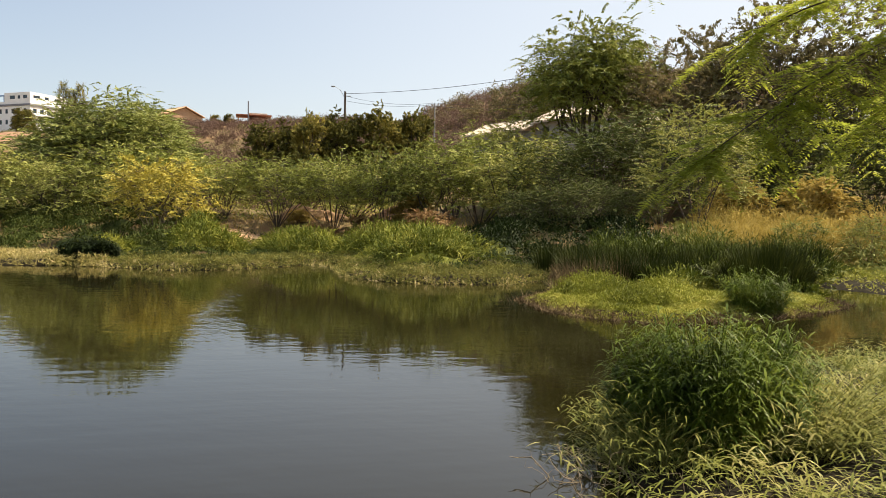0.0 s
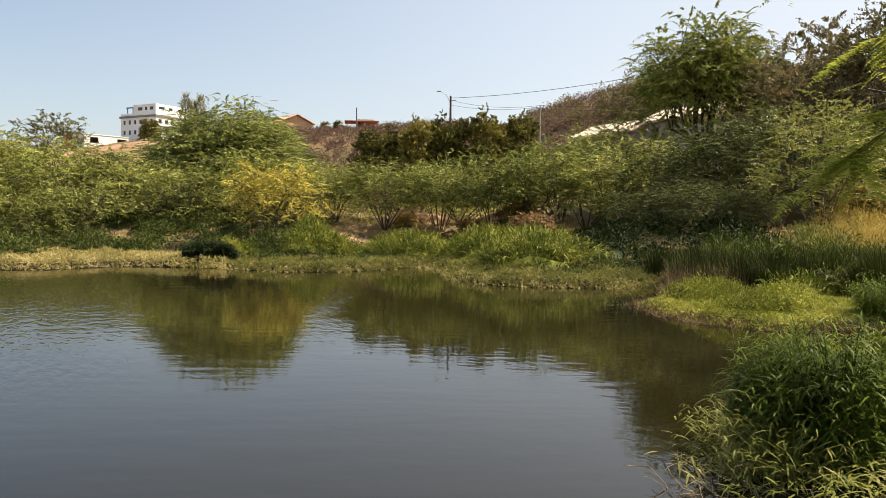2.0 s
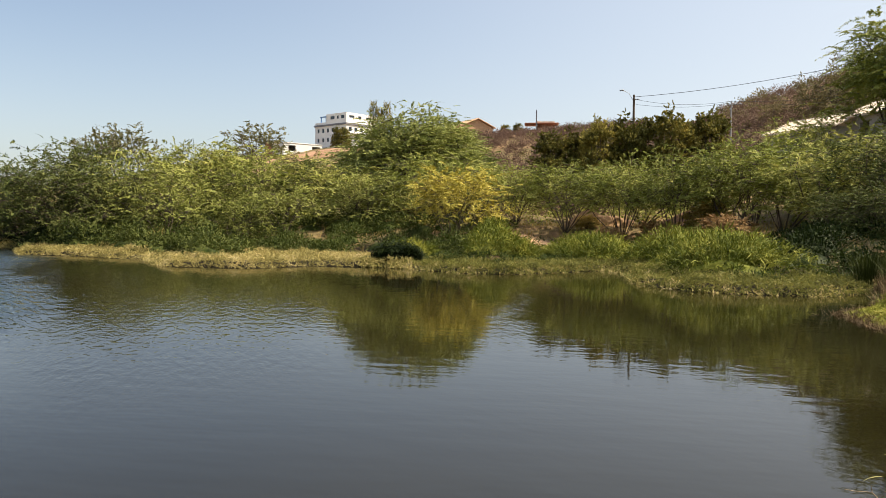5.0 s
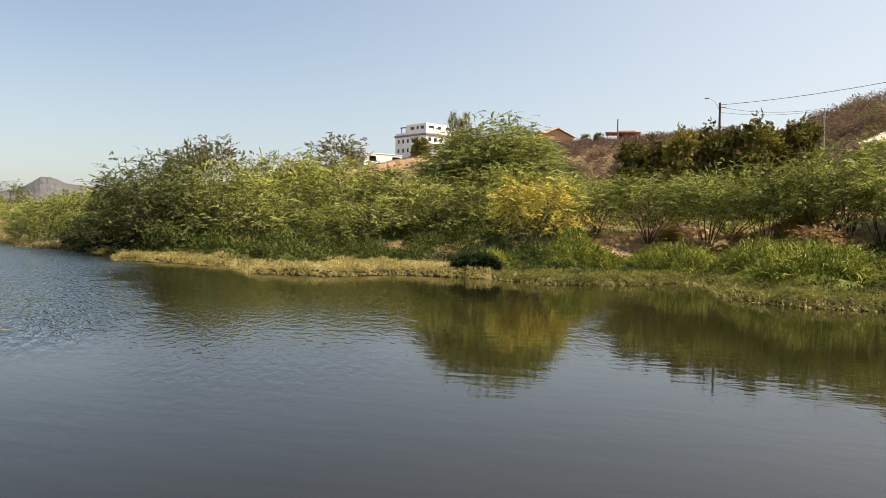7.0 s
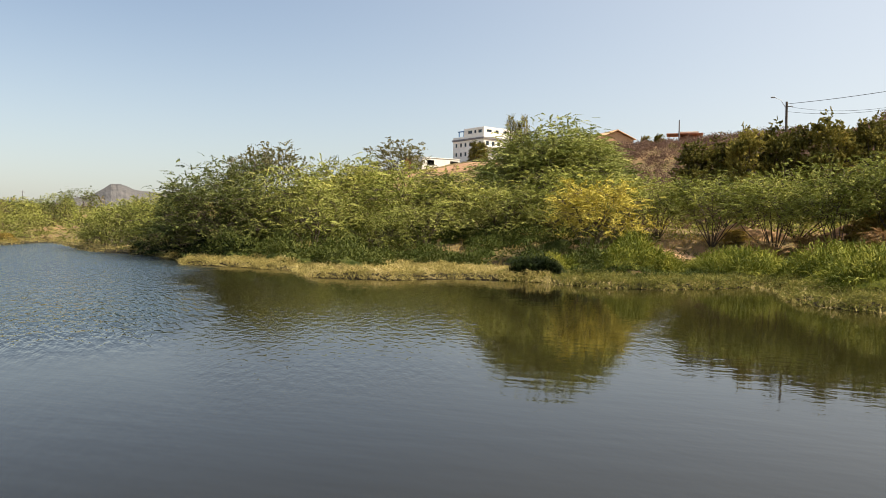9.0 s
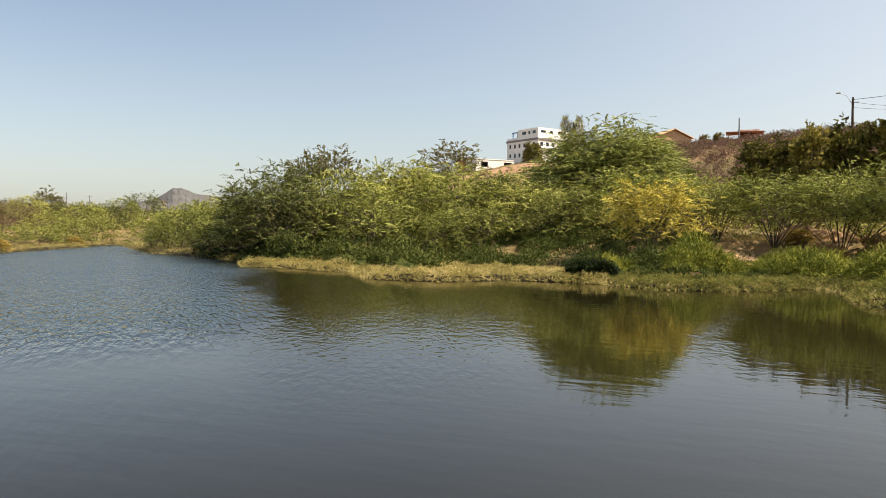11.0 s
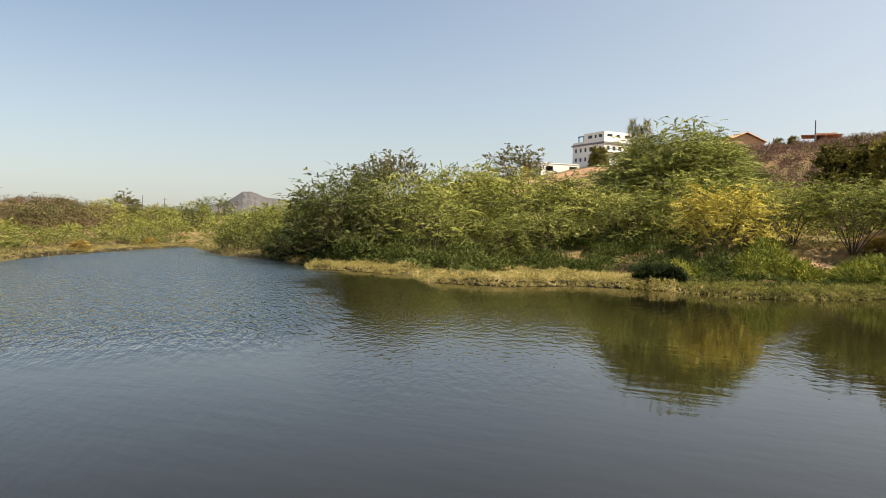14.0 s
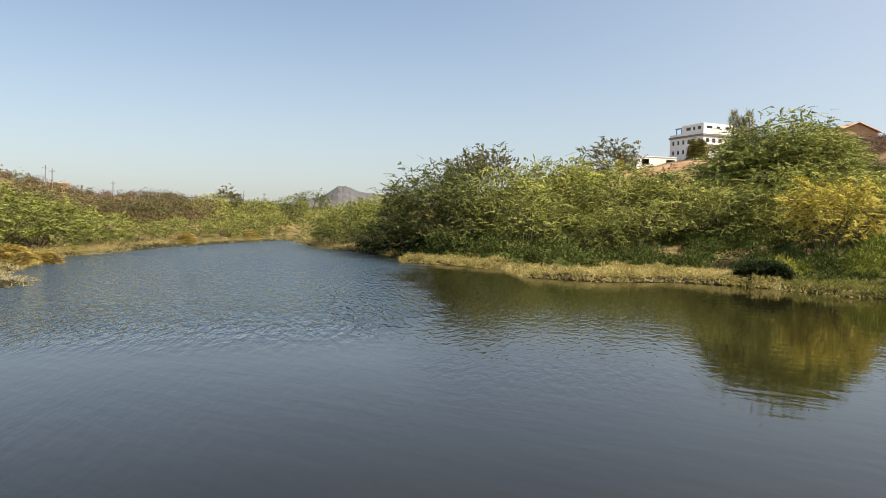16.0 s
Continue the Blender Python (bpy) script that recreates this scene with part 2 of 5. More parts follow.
    bp.inputs["Strength"].default_value, bp.inputs["Distance"].default_value = 1.0, 1.0
    l.new(maths(n, l, "ADD", swell, chop), bp.inputs["Height"])
    # of the small waves, those sides show that face the near shore
    grazing = n.new("ShaderNodeMapRange")
    for key, v in (("From Min", 18.0), ("From Max", 45.0), ("To Min", 0.5), ("To Max", 1.0)):
        grazing.inputs[key].default_value = v
    l.new(reach, grazing.inputs["Value"])
    shown = maths(n, l, "MULTIPLY", maths(n, l, "ADD", gust, maths(n, l, "MULTIPLY", breath, 0.6)), grazing.outputs[0])
    facing = n.new("ShaderNodeCombineXYZ")
    l.new(maths(n, l, "MULTIPLY", shown, 0.125), facing.inputs["X"])
    l.new(maths(n, l, "MULTIPLY", shown, -0.08), facing.inputs["Y"])
    lean, whole = n.new("ShaderNodeVectorMath"), n.new("ShaderNodeVectorMath")
    whole.operation = "NORMALIZE"
    l.new(bp.outputs[0], lean.inputs[0])
    l.new(facing.outputs[0], lean.inputs[1])
    l.new(lean.outputs[0], whole.inputs[0])
    l.new(whole.outputs[0], b.inputs["Normal"])
    return m


EARTH, WATER = ground_material(), water_material()


# ---- the lie of the land ----
def at(az, d):
    """A place d metres from the standpoint, az degrees to the left of the first look."""
    return -d * math.sin(radians(az)), d * math.cos(radians(az))


SHORE = [(1.3, 4.6), (1.6, 6.1), (1.6, 7.4), (2.0, 8.7), (3.0, 9.8), (4.2, 10.8), (5.6, 11.6), (8.5, 13.2), (16, 13.0), (25, 16), (18, 22), (14.1, 24.7), (13.2, 27.6), (11.2, 25.0), (10.6, 21), (9.8, 19.9), (8.1, 18.5), (6.6, 17.7), (4.9, 16.8), (3.6, 17.6), (2.85, 18.8), (2.45, 21.3), (3.9, 24), (3.7, 28.2), (2.2, 26.3), (0.3, 26.0), (-1.6, 26.3), (-3.4, 28.5), (-4.4, 33), (-5.6, 36)]
SHORE += [(-6.6, 34.5), (-8.6, 31.1), (-10.7, 30.6), (-15.4, 32.5), (-18.6, 31.8), (-20.1, 28.7), (-23.8, 27.9), (-28, 31.5), (-33, 32.6), (-37.8, 32.7), (-45, 38.5), (-53, 41.2), (-64.8, 44.7), (-92, 60), (-104, 66), (-80.8, 43.5), (-69.2, 31.5), (-54.9, 20.0), (-49.5, 15.2), (-41, 11.4), (-37, 9.6), (-34.5, 6.9), (-32.2, 7.6), (-30.2, 8.5), (-28.6, 7.2), (-27, 2), (-20, -3), (-10, -1.8), (-3, 1.2)]
RIDGE_AZ = [-180, -120, -60, -30, -15, -6, 0, 3, 8, 14, 20, 25, 30, 36, 45, 53, 60, 68, 72, 76, 90, 120, 180]
RIDGE_EL = [1.5, 3, 6, 8.5, 9.4, 8.9, 7.3, 6.7, 6.1, 5.9, 5.7, 5.2, 4.7, 3.8, 2.0, 1.0, 1.2, 1.5, 1.9, 2.6, 3.2, 2, 1.5]
RIDGE_D = [150, 150, 150, 150, 150, 150, 170, 220, 230, 230, 230, 240, 250, 250, 260, 300, 260, 220, 195, 170, 120, 150, 150]


# behind the bank the land lies deeper than it looks: nominal distances, and the true ones along the same line of sight
NOMINAL = [0, 38, 43, 50, 60, 70, 80, 100, 125, 6000]
TRUE = [0, 38, 51, 60, 67.5, 75.5, 90, 107, 125, 6000]


def deepening(az):
    """How far that holds at an azimuth: not beyond the first tongue of land."""
    return 1 - step(np.asarray(az, float), 36, 43)


def site(az, d):
    """A place at that azimuth and nominal distance: x, y and the scale there."""
    true = d + float(deepening(az)) * (float(np.interp(d, NOMINAL, TRUE)) - d)
    return (*at(az, true), true / d)


def nominal(x, y):
    """The nominal distance of places, and the scale there."""
    true, part_of = np.hypot(x, y), deepening(np.degrees(np.arctan2(-x, y)))
    d = true.copy()
    for k in range(len(NOMINAL) - 1):
        a, b = (NOMINAL[j] + part_of * (TRUE[j] - NOMINAL[j]) for j in (k, k + 1))
        within = (true >= a) & (true < b)
        d = np.where(within, NOMINAL[k] + (true - a) / (b - a) * (NOMINAL[k + 1] - NOMINAL[k]), d)
    return d, true / np.maximum(d, 1e-6)


def off_shore(x, y):
    """Metres from the water's edge; minus over the water."""
    x, y = np.asarray(x, float), np.asarray(y, float)
    best, inside = np.full(x.shape, 1e9), np.zeros(x.shape, bool)
    for (ax, ay), (bx, by) in zip(SHORE, SHORE[1:] + SHORE[:1]):
        dx, dy = bx - ax, by - ay
        t = np.clip(((x - ax) * dx + (y - ay) * dy) / (dx * dx + dy * dy), 0, 1)
        best = np.minimum(best, np.hypot(x - ax - t * dx, y - ay - t * dy))
        if dy:
            inside ^= ((ay > y) != (by > y)) & (x < ax + (y - ay) * dx / dy)
    return np.where(inside, -best, best)


def step(v, a, b):
    t = np.clip((v - a) / (b - a), 0, 1)
    return t * t * (3 - 2 * t)


def land(x, y):
    """The ground's height."""
    x, y = np.asarray(x, float), np.asarray(y, float)
    scale = nominal(x, y)[1]
    scale = np.where(scale > 0, scale, 1.0)
    return EYE + scale * (nominal_land(x / scale, y / scale) - EYE)


def nominal_land(x, y):
    s, d = off_shore(x, y), np.hypot(x, y)
    az = np.degrees(np.arctan2(-x, y))
    dr = np.interp(az, RIDGE_AZ, RIDGE_D)
    top = EYE + dr * np.tan(np.radians(np.interp(az, RIDGE_AZ, RIDGE_EL))) - 2.2
    shore_d = d - np.maximum(s, 0)
    rise = step(s, 12, np.maximum(dr - shore_d, 60)) ** 1.15
    z = np.where(s < 0, np.maximum(s * 0.35, -0.8), 0.1 * np.minimum(s / 0.4, 1) + 0.12 * np.minimum(s, 4) / 4 + 1.7 * step(s, 4, 12) * step(d, 12, 24) + 0.6 * step(s, 10, 30) + top * rise)
    lumps = 0.1 * np.sin(x * 0.9 + 1.3 * np.sin(y * 0.5)) * np.sin(y * 0.8 + x * 0.23) + 0.05 * np.sin(x * 2.3 + y * 1.1)
    far = 0.02 * np.minimum(d, 300) * (np.sin(x * 0.06 + 1.1 * np.sin(y * 0.043)) * np.sin(y * 0.051 + 0.7) + 0.4 * np.sin(x * 0.17 + y * 0.13)) * 0.2
    return z + lumps * step(s, 0.3, 6) + far * step(s, 30, 90)


def gz(x, y):
    return float(land(np.array([x]), np.array([y]))[0])


def mesh_object(name, verts, faces, mat, parent=None, label="", smooth=False):
    me = bpy.data.meshes.new(name)
    me.from_pydata(verts, [], faces)
    if mat:
        me.materials.append(mat)
    if smooth:
        me.polygons.foreach_set("use_smooth", [True] * len(me.polygons))
    ob = new(name, me)
    ob.parent = parent
    return tagged(ob, label)


def part(name, bm, mat, parent=None, label=""):
    me = bpy.data.meshes.new(name)
    bm.to_mesh(me)
    bm.free()
    me.materials.append(mat)
    ob = new(name, me)
    ob.parent = parent
    return tagged(ob, label)


def soup(name, verts, quads, tris, mat, parent=None, label=""):
    """One mesh from arrays of corners, four-sided and three-sided faces."""
    me = bpy.data.meshes.new(name)
    verts = np.asarray(verts, np.float32).reshape(-1, 3)
    quads, tris = np.asarray(quads, np.int32).reshape(-1, 4), np.asarray(tris, np.int32).reshape(-1, 3)
    me.vertices.add(len(verts))
    me.vertices.foreach_set("co", verts.ravel())
    me.loops.add(quads.size + tris.size)
    me.loops.foreach_set("vertex_index", np.concatenate([quads.ravel(), tris.ravel()]))
    me.polygons.add(len(quads) + len(tris))
    starts = np.concatenate([np.arange(len(quads)) * 4, quads.size + np.arange(len(tris)) * 3])
    me.polygons.foreach_set("loop_start", starts.astype(np.int32))
    me.update(calc_edges=True)
    me.validate()
    me.materials.append(mat)
    ob = new(name, me)
    ob.parent = parent
    return tagged(ob, label)


def build_ground():
    az = np.concatenate([np.arange(-45, 90, 0.5), np.arange(90, 315, 4.5)])
    rad = np.concatenate([[0.6, 1.5, 2.5], np.arange(3.5, 12, 0.35), np.arange(12, 50, 0.5), np.geomspace(50, 4200, 80)])
    a, d = np.meshgrid(np.radians(az), rad, indexing="ij")
    x, y = -d * np.sin(a), d * np.cos(a)
    z = land(x, y)
    na, nr = x.shape
    verts = np.stack([x, y, z], -1).reshape(-1, 3)
    i, j = np.meshgrid(np.arange(na), np.arange(nr - 1), indexing="ij")
    k = (i + 1) % na
    quads = np.stack([i * nr + j, i * nr + j + 1, k * nr + j + 1, k * nr + j], -1).reshape(-1, 4)
    verts = np.concatenate([verts, [[0, 0, gz(0, 0)]]])
    tris = [(len(verts) - 1, q * nr, ((q + 1) % na) * nr) for q in range(na)]
    ob = soup("ground", verts, quads, tris, EARTH)
    ob.data.polygons.foreach_set("use_smooth", [True] * len(ob.data.polygons))
    tagged(ob, "reddish-brown dry earth banks and hillside", "ground", kind="structure")


build_ground()
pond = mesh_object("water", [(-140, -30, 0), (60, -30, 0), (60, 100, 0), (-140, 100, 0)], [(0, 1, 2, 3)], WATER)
tagged(pond, "murky greenish-brown pond water with light ripples", "water", kind="structure")


# ---- plants ----
def unit(v):
    return v / np.maximum(np.linalg.norm(v, axis=-1, keepdims=True), 1e-9)


def tubes(segs, sides):
    """Tapered limbs: rows of start, end, radius at start and at end."""
    segs = np.asarray(segs, float)
    a, b, ra, rb = segs[:, :3], segs[:, 3:6], segs[:, 6], segs[:, 7]
    w = unit(b - a)
    u = unit(np.cross(w, np.where(np.abs(w[:, 2:]) > 0.9, [[1.0, 0, 0]], [[0, 0, 1.0]])))
    v = np.cross(w, u)
    ang = np.arange(sides) * 2 * math.pi / sides
    ring = u[:, None] * np.cos(ang)[None, :, None] + v[:, None] * np.sin(ang)[None, :, None]
    verts = np.concatenate([a[:, None] + ring * ra[:, None, None], b[:, None] + ring * rb[:, None, None]], 1)
    base = (np.arange(len(segs)) * 2 * sides)[:, None]
    k = np.arange(sides)
    quads = np.stack([base + k, base + (k + 1) % sides, base + sides + (k + 1) % sides, base + sides + k], -1)
    return verts.reshape(-1, 3), quads.reshape(-1, 4)


def bent_tube(points, radii, sides):
    """One limb through several points."""
    points = np.array([np.asarray(p, float) for p in points])
    w = unit(np.gradient(points, axis=0))
    u = unit(np.cross(w, [[1.0, 0.2, 0]]))
    v = np.cross(w, u)
    ang = np.arange(sides) * 2 * math.pi / sides
    ring = u[:, None] * np.cos(ang)[None, :, None] + v[:, None] * np.sin(ang)[None, :, None]
    verts = points[:, None] + ring * np.asarray(radii)[:, None, None]
    k = np.arange(sides)
    quads = np.concatenate([np.stack([j * sides + k, j * sides + (k + 1) % sides, (j + 1) * sides + (k + 1) % sides, (j + 1) * sides + k], -1) for j in range(len(points) - 1)])
    return verts.reshape(-1, 3), quads


def join(meshes):
    vs, fs, n = [], [], 0
    for v, f in meshes:
        vs.append(v)
        fs.append(f + n)
        n += len(v)
    return np.concatenate(vs), np.concatenate(fs)


def feathers(rng, o, d, length, count, leaf, droop, wide=0.3, spread=0.9, level=0.6, broad=False):
    """Arching twigs with leaves on both sides; each leaf a small diamond. level: how flat the leaves lie."""
    n = len(o)
    s = np.linspace(0.1, 1.0, count)[None, :, None]
    length = length[:, None, None]
    fall = np.array([0, 0, -1.0])
    side = unit(np.cross(d, [0, 0, 1.0]) + rng.normal(size=(n, 3)) * (1 - level))[:, None]
    way = d[:, None]
    p = o[:, None] + way * length * s + fall * droop * length * s * s
    tang = unit(way + fall * 2 * droop * s)
    flip = np.where(np.arange(count) % 2 == 0, 1.0, -1.0)[None, :, None]
    out = unit(tang * 0.6 + side * flip * spread + fall * droop * 0.4 + rng.normal(size=p.shape) * 0.16)
    ll = leaf * (1.1 - 0.5 * s) * rng.uniform(0.7, 1.3, (n, count, 1))
    up = rng.normal(size=p.shape) * (1.1 - level) + [0, 0, 1.0]
    flat = unit(np.cross(out, up))
    mid = p + out * ll * 0.45
    w = flat * ll * wide * 0.5
    if broad:
        q = np.stack([p, mid + w, p + out * ll, mid - w], 2).reshape(-1, 3)
        return q, np.arange(len(q)).reshape(-1, 4)
    q = np.stack([p - w, p + w, p + out * ll], 2).reshape(-1, 3)
    return q, np.arange(len(q)).reshape(-1, 3)


def make_tree(name, seed, high, wide, mat, limbs=8, subs=10, sprays=11, twig=0.6, count=21, leaf=0.112, droop=0.24, skirt=0.1, stems=4,
              thick=0.055, fold=0.55, shape=2.2, bare=0.0, spread=1.4, level=0.55, rise=0.26, pad=0.32, label="", category="tree"):
    """A tree or bush: forking limbs that end in layered sprays of leaves. skirt: how low the crown begins, as a share of the height."""
    rng = np.random.default_rng(seed)
    thing = tagged(new(name), label, category)
    tips, ways, far, twigs = [], [], [], []
    lobes = rng.uniform(0.82, 1.12, 7)
    for k in range(limbs):
        a = 2 * math.pi * (k + rng.uniform(-0.3, 0.3)) / limbs
        root = np.array([math.cos(a), math.sin(a), 0]) * thick * (1.5 if stems > 1 else 0.2)
        root[2] = high * rng.uniform(0.12, 0.3) if stems == 1 else -0.1
        lean = rng.uniform(0.15, 0.75)
        reach = np.array([math.cos(a) * wide * 0.5 * lean, math.sin(a) * wide * 0.5 * lean, high * rng.uniform(0.4, 0.68) * (1.12 - 0.35 * lean)])
        knee = root * 0.5 + reach * 0.5 + np.append(rng.normal(size=2) * wide * 0.05, high * 0.05)
        r = thick * rng.uniform(0.5, 0.8)
        segs = [[*root, *knee, r, r * 0.7], [*knee, *reach, r * 0.7, r * 0.45]]
        for _ in range(subs):
            b = a + rng.normal() * 0.6
            lobe = np.interp((b % 6.2832) / 6.2832 * 7, range(8), [*lobes, lobes[0]])
            f = rng.uniform(0.03, 1.0) ** 0.5
            top = skirt + (0.97 - skirt) * (1 - f ** shape) ** 0.5 * lobe
            hz = top * rng.uniform(0.86, 1.05) if rng.random() < 0.5 else skirt + (top - skirt) * rng.uniform(0, 0.85)
            tip = np.array([math.cos(b) * wide * 0.5 * f * lobe, math.sin(b) * wide * 0.5 * f * lobe, high * max(hz, skirt)])
            start = knee + (reach - knee) * rng.uniform(0.1, 1.0)
            mid = (start + tip) * 0.5 + rng.normal(size=3) * 0.04 * wide + [0, 0, 0.05 * high]
            segs += [[*start, *mid, r * 0.4, r * 0.25], [*mid, *tip, r * 0.25, r * 0.1]]
            m = max(2, int(sprays * rng.uniform(0.6, 1.4)))
            along = rng.uniform(1 - pad, 1.0, (m, 1))
            pts = np.where(along < 0.5, start + (mid - start) * along * 2, mid + (tip - mid) * (along * 2 - 1))
            hold = pts
            off = rng.normal(size=(m, 3)) * np.array([0.045, 0.045, 0.022]) * wide
            pts = pts + off
            outw = np.array([math.cos(b), math.sin(b), 0])
            w = unit(outw * 0.5 + unit(off) * [0.6, 0.6, 0.2] + rng.normal(size=(m, 3)) * [0.5, 0.5, 0.3] + [0, 0, rise])
            ln = twig * rng.uniform(0.5, 1.35, m)
            tips.append(pts), ways.append(w), far.append(ln)
            segs += np.concatenate([hold, pts + w * ln[:, None] * 0.55 + [0, 0, -0.1] * ln[:, None], np.full((m, 1), 0.009), np.full((m, 1), 0.004)], 1).tolist()
        v, f = bent_tube([root, knee, reach], [r, r * 0.7, r * 0.45], 6)
        soup("limb" if stems == 1 else "stem", v, f, [], BARK, thing)
        twigs.append(join([tubes(segs[2:2 + 2 * subs], 4), tubes(segs[2 + 2 * subs::5], 3)]))
    v, f = join(twigs)
    tagged(soup("branchwork", v, f, [], BARK, thing), kind="stuff")
    if stems == 1:
        v, f = bent_tube([(0, 0, -0.2), (0, 0, high * 0.12), (thick * 0.3, 0, high * 0.34)], [thick * 1.4, thick * 1.1, thick * 0.7], 8)
        soup("trunk", v, f, [], BARK, thing)
    o, d, length = np.concatenate(tips), np.concatenate(ways), np.concatenate(far)
    keep = rng.random(len(o)) >= bare
    v, f = feathers(rng, o[keep], d[keep], length[keep], count, leaf, droop, fold, spread, level)
    v[:, 2] = np.maximum(v[:, 2], 0.06)
    soup("crown", v, [], f, mat, thing)
    CROWN_TOP[thing.name] = float(np.percentile(v[:, 2], 99))
    return thing


KINDS, CROWN_TOP = {}, {}


def plant(kind, x, y, size=1.0, tall=1.0, turn=0.0, sink=0.05):
    """Sets a plant of that kind on the ground; the first one is the pattern for the rest."""
    m = pose(x, y, gz(x, y) - sink * size, 0, 0, turn) @ Matrix.Diagonal((size, size, size * tall, 1))
    ob, used = KINDS[kind]
    if used:
        m = m @ Matrix.Diagonal((1 / used[0], 1 / used[0], 1 / used[1], 1))
        return copy_thing(ob, m)
    KINDS[kind] = (ob, (size, size * tall))
    ob.matrix_basis = m
    return ob


def kind(name, *args, **kw):
    KINDS[name] = (make_tree(*args, **kw), None)


BUSH = dict(category="bush")
GREEN, DARK = "green feathery mesquite bush on the bank", "dark green feathery mesquite bush on the bank, shade put into its leaves"
LIGHT = "light green feathery mesquite bush on the bank"
kind("green_a", "bush", 11, 4.5, 5.8, LEAF_GREEN, label=GREEN, **BUSH)
kind("green_b", "bush", 12, 4.5, 5.8, LEAF_GREEN, skirt=0.22, label=GREEN, **BUSH)
kind("green_c", "bush", 25, 4.2, 6.2, LEAF_GREEN, skirt=0.15, shape=3.0, label=GREEN, **BUSH)
kind("fan", "bush", 27, 4.4, 5.6, LEAF_GREEN, limbs=14, subs=8, sprays=9, skirt=0.36, thick=0.045, pad=0.5, label="green feathery bush on many thin dark stems", **BUSH)
kind("deep_a", "bush", 13, 4.5, 6.2, LEAF_DEEP_SHADE, skirt=0.02, label=DARK, **BUSH)
kind("deep_b", "bush", 14, 4.5, 5.8, LEAF_DEEP_SHADE, skirt=0.12, shape=3.0, label=DARK, **BUSH)
kind("light_a", "bush", 15, 3.6, 5.4, LEAF_LIGHT, label=LIGHT, **BUSH)
kind("light_b", "bush", 16, 3.6, 5.6, LEAF_LIGHT, skirt=0.15, shape=3.0, label=LIGHT, **BUSH)
FAR = dict(limbs=8, subs=10, sprays=11, count=19, leaf=0.115, category="bush")
kind("far_green", "bush", 11, 4.2, 5.8, LEAF_GREEN, skirt=0.05, label="green bush on the far bank", **FAR)
kind("far_deep", "bush", 13, 4.2, 6.0, LEAF_DEEP_SHADE, skirt=0.05, label="dark green bush on the far bank", **FAR)
kind("far_light", "bush", 16, 3.4, 5.5, LEAF_LIGHT, skirt=0.04, shape=3.0, label="light green bush on the far bank", **FAR)
kind("yellow", "bush", 17, 3.6, 5.2, LEAF_YELLOW, limbs=16, subs=7, sprays=9, skirt=0.28, bare=0.05, shape=3.0, thick=0.035, pad=0.5, label="yellowing feathery bush with bare dark stems", category="bush")
kind("airy", "tree", 18, 6.8, 5.5, LEAF_GREEN, limbs=7, subs=11, sprays=10, skirt=0.22, twig=0.9, label="airy green feathery tree with thin dark stems", category="tree")
kind("broad", "tree", 19, 9.0, 13.0, LEAF_BROAD, limbs=14, subs=20, sprays=26, twig=0.85, count=24, leaf=0.165, thick=0.18, skirt=0.02, stems=1, rise=0.18, shape=1.9, pad=0.5, label="broad green mesquite tree with feathery twigs", category="tree")
kind("tall", "tree", 20, 12.0, 9.0, LEAF_GREEN, limbs=10, subs=14, sprays=17, twig=1.2, count=28, leaf=0.185, thick=0.2, skirt=0.44, stems=1, droop=0.45, shape=3.0, rise=0.35, pad=0.5, label="tall green mesquite tree with drooping feathery twigs", category="tree")
kind("old", "tree", 21, 11.0, 12.0, LEAF_OLD, limbs=12, subs=14, sprays=14, twig=0.8, count=11, leaf=0.24, fold=0.8, thick=0.2, skirt=0.08, stems=1, droop=0.15, level=0.2, rise=0.4, bare=0.25, label="tall sparse tree with brownish dull green leaves", category="tree")
kind("sparse", "tree", 22, 7.0, 6.5, LEAF_GREY, limbs=9, subs=10, sprays=8, twig=0.6, count=9, leaf=0.22, fold=0.9, thick=0.14, skirt=0.3, stems=1, droop=0.1, level=0.2, rise=0.4, label="sparse greyish tree on the slope", category="tree")
kind("upright", "tree", 26, 8.6, 6.0, LEAF_GREY, limbs=8, subs=10, sprays=7, bare=0.3, twig=0.6, count=9, leaf=0.2, fold=0.9, thick=0.12, skirt=0.6, stems=1, droop=0.1, level=0.2, rise=0.4, shape=3.5, label="slender sparse tree with greyish leaves", category="tree")
kind("ficus", "ficus_tree", 23, 8.0, 7.0, LEAF_FICUS, limbs=12, subs=15, sprays=17, twig=0.5, count=15, leaf=0.22, fold=0.9, thick=0.2, skirt=0.02, stems=1, droop=0.1, shape=3.2, level=0.2, rise=0.3, label="dense dark green ficus tree in a clipped row", category="tree")
kind("dull", "bush", 33, 4.0, 6.0, LEAF_OLD, limbs=8, subs=10, sprays=9, count=15, leaf=0.15, skirt=0.04, shape=3.0, label="dull olive-brown bush on the dry slope", category="bush")
kind("orange", "bush", 24, 3.0, 3.6, GRASS_GOLD, limbs=8, subs=11, sprays=11, leaf=0.17, skirt=0.02, label="dry orange-brown shrub under the bushes", category="bush")
kind("rust", "bush", 31, 2.6, 3.4, RUST, limbs=7, subs=9, sprays=9, leaf=0.15, skirt=0.03, label="dead rusty-brown shrub under the green bushes", category="bush")


def grow(name, az, d, size, tall, turn):
    """A plant at that azimuth and distance, of that size and height factor; far ones are of simpler kinds."""
    if d > 79 and name[:5] in ("green", "deep_", "light"):
        name = "far_" + name.split("_")[0]
    x, y, scale = site(az, d)
    plant(name, x, y, size * scale, tall, turn)


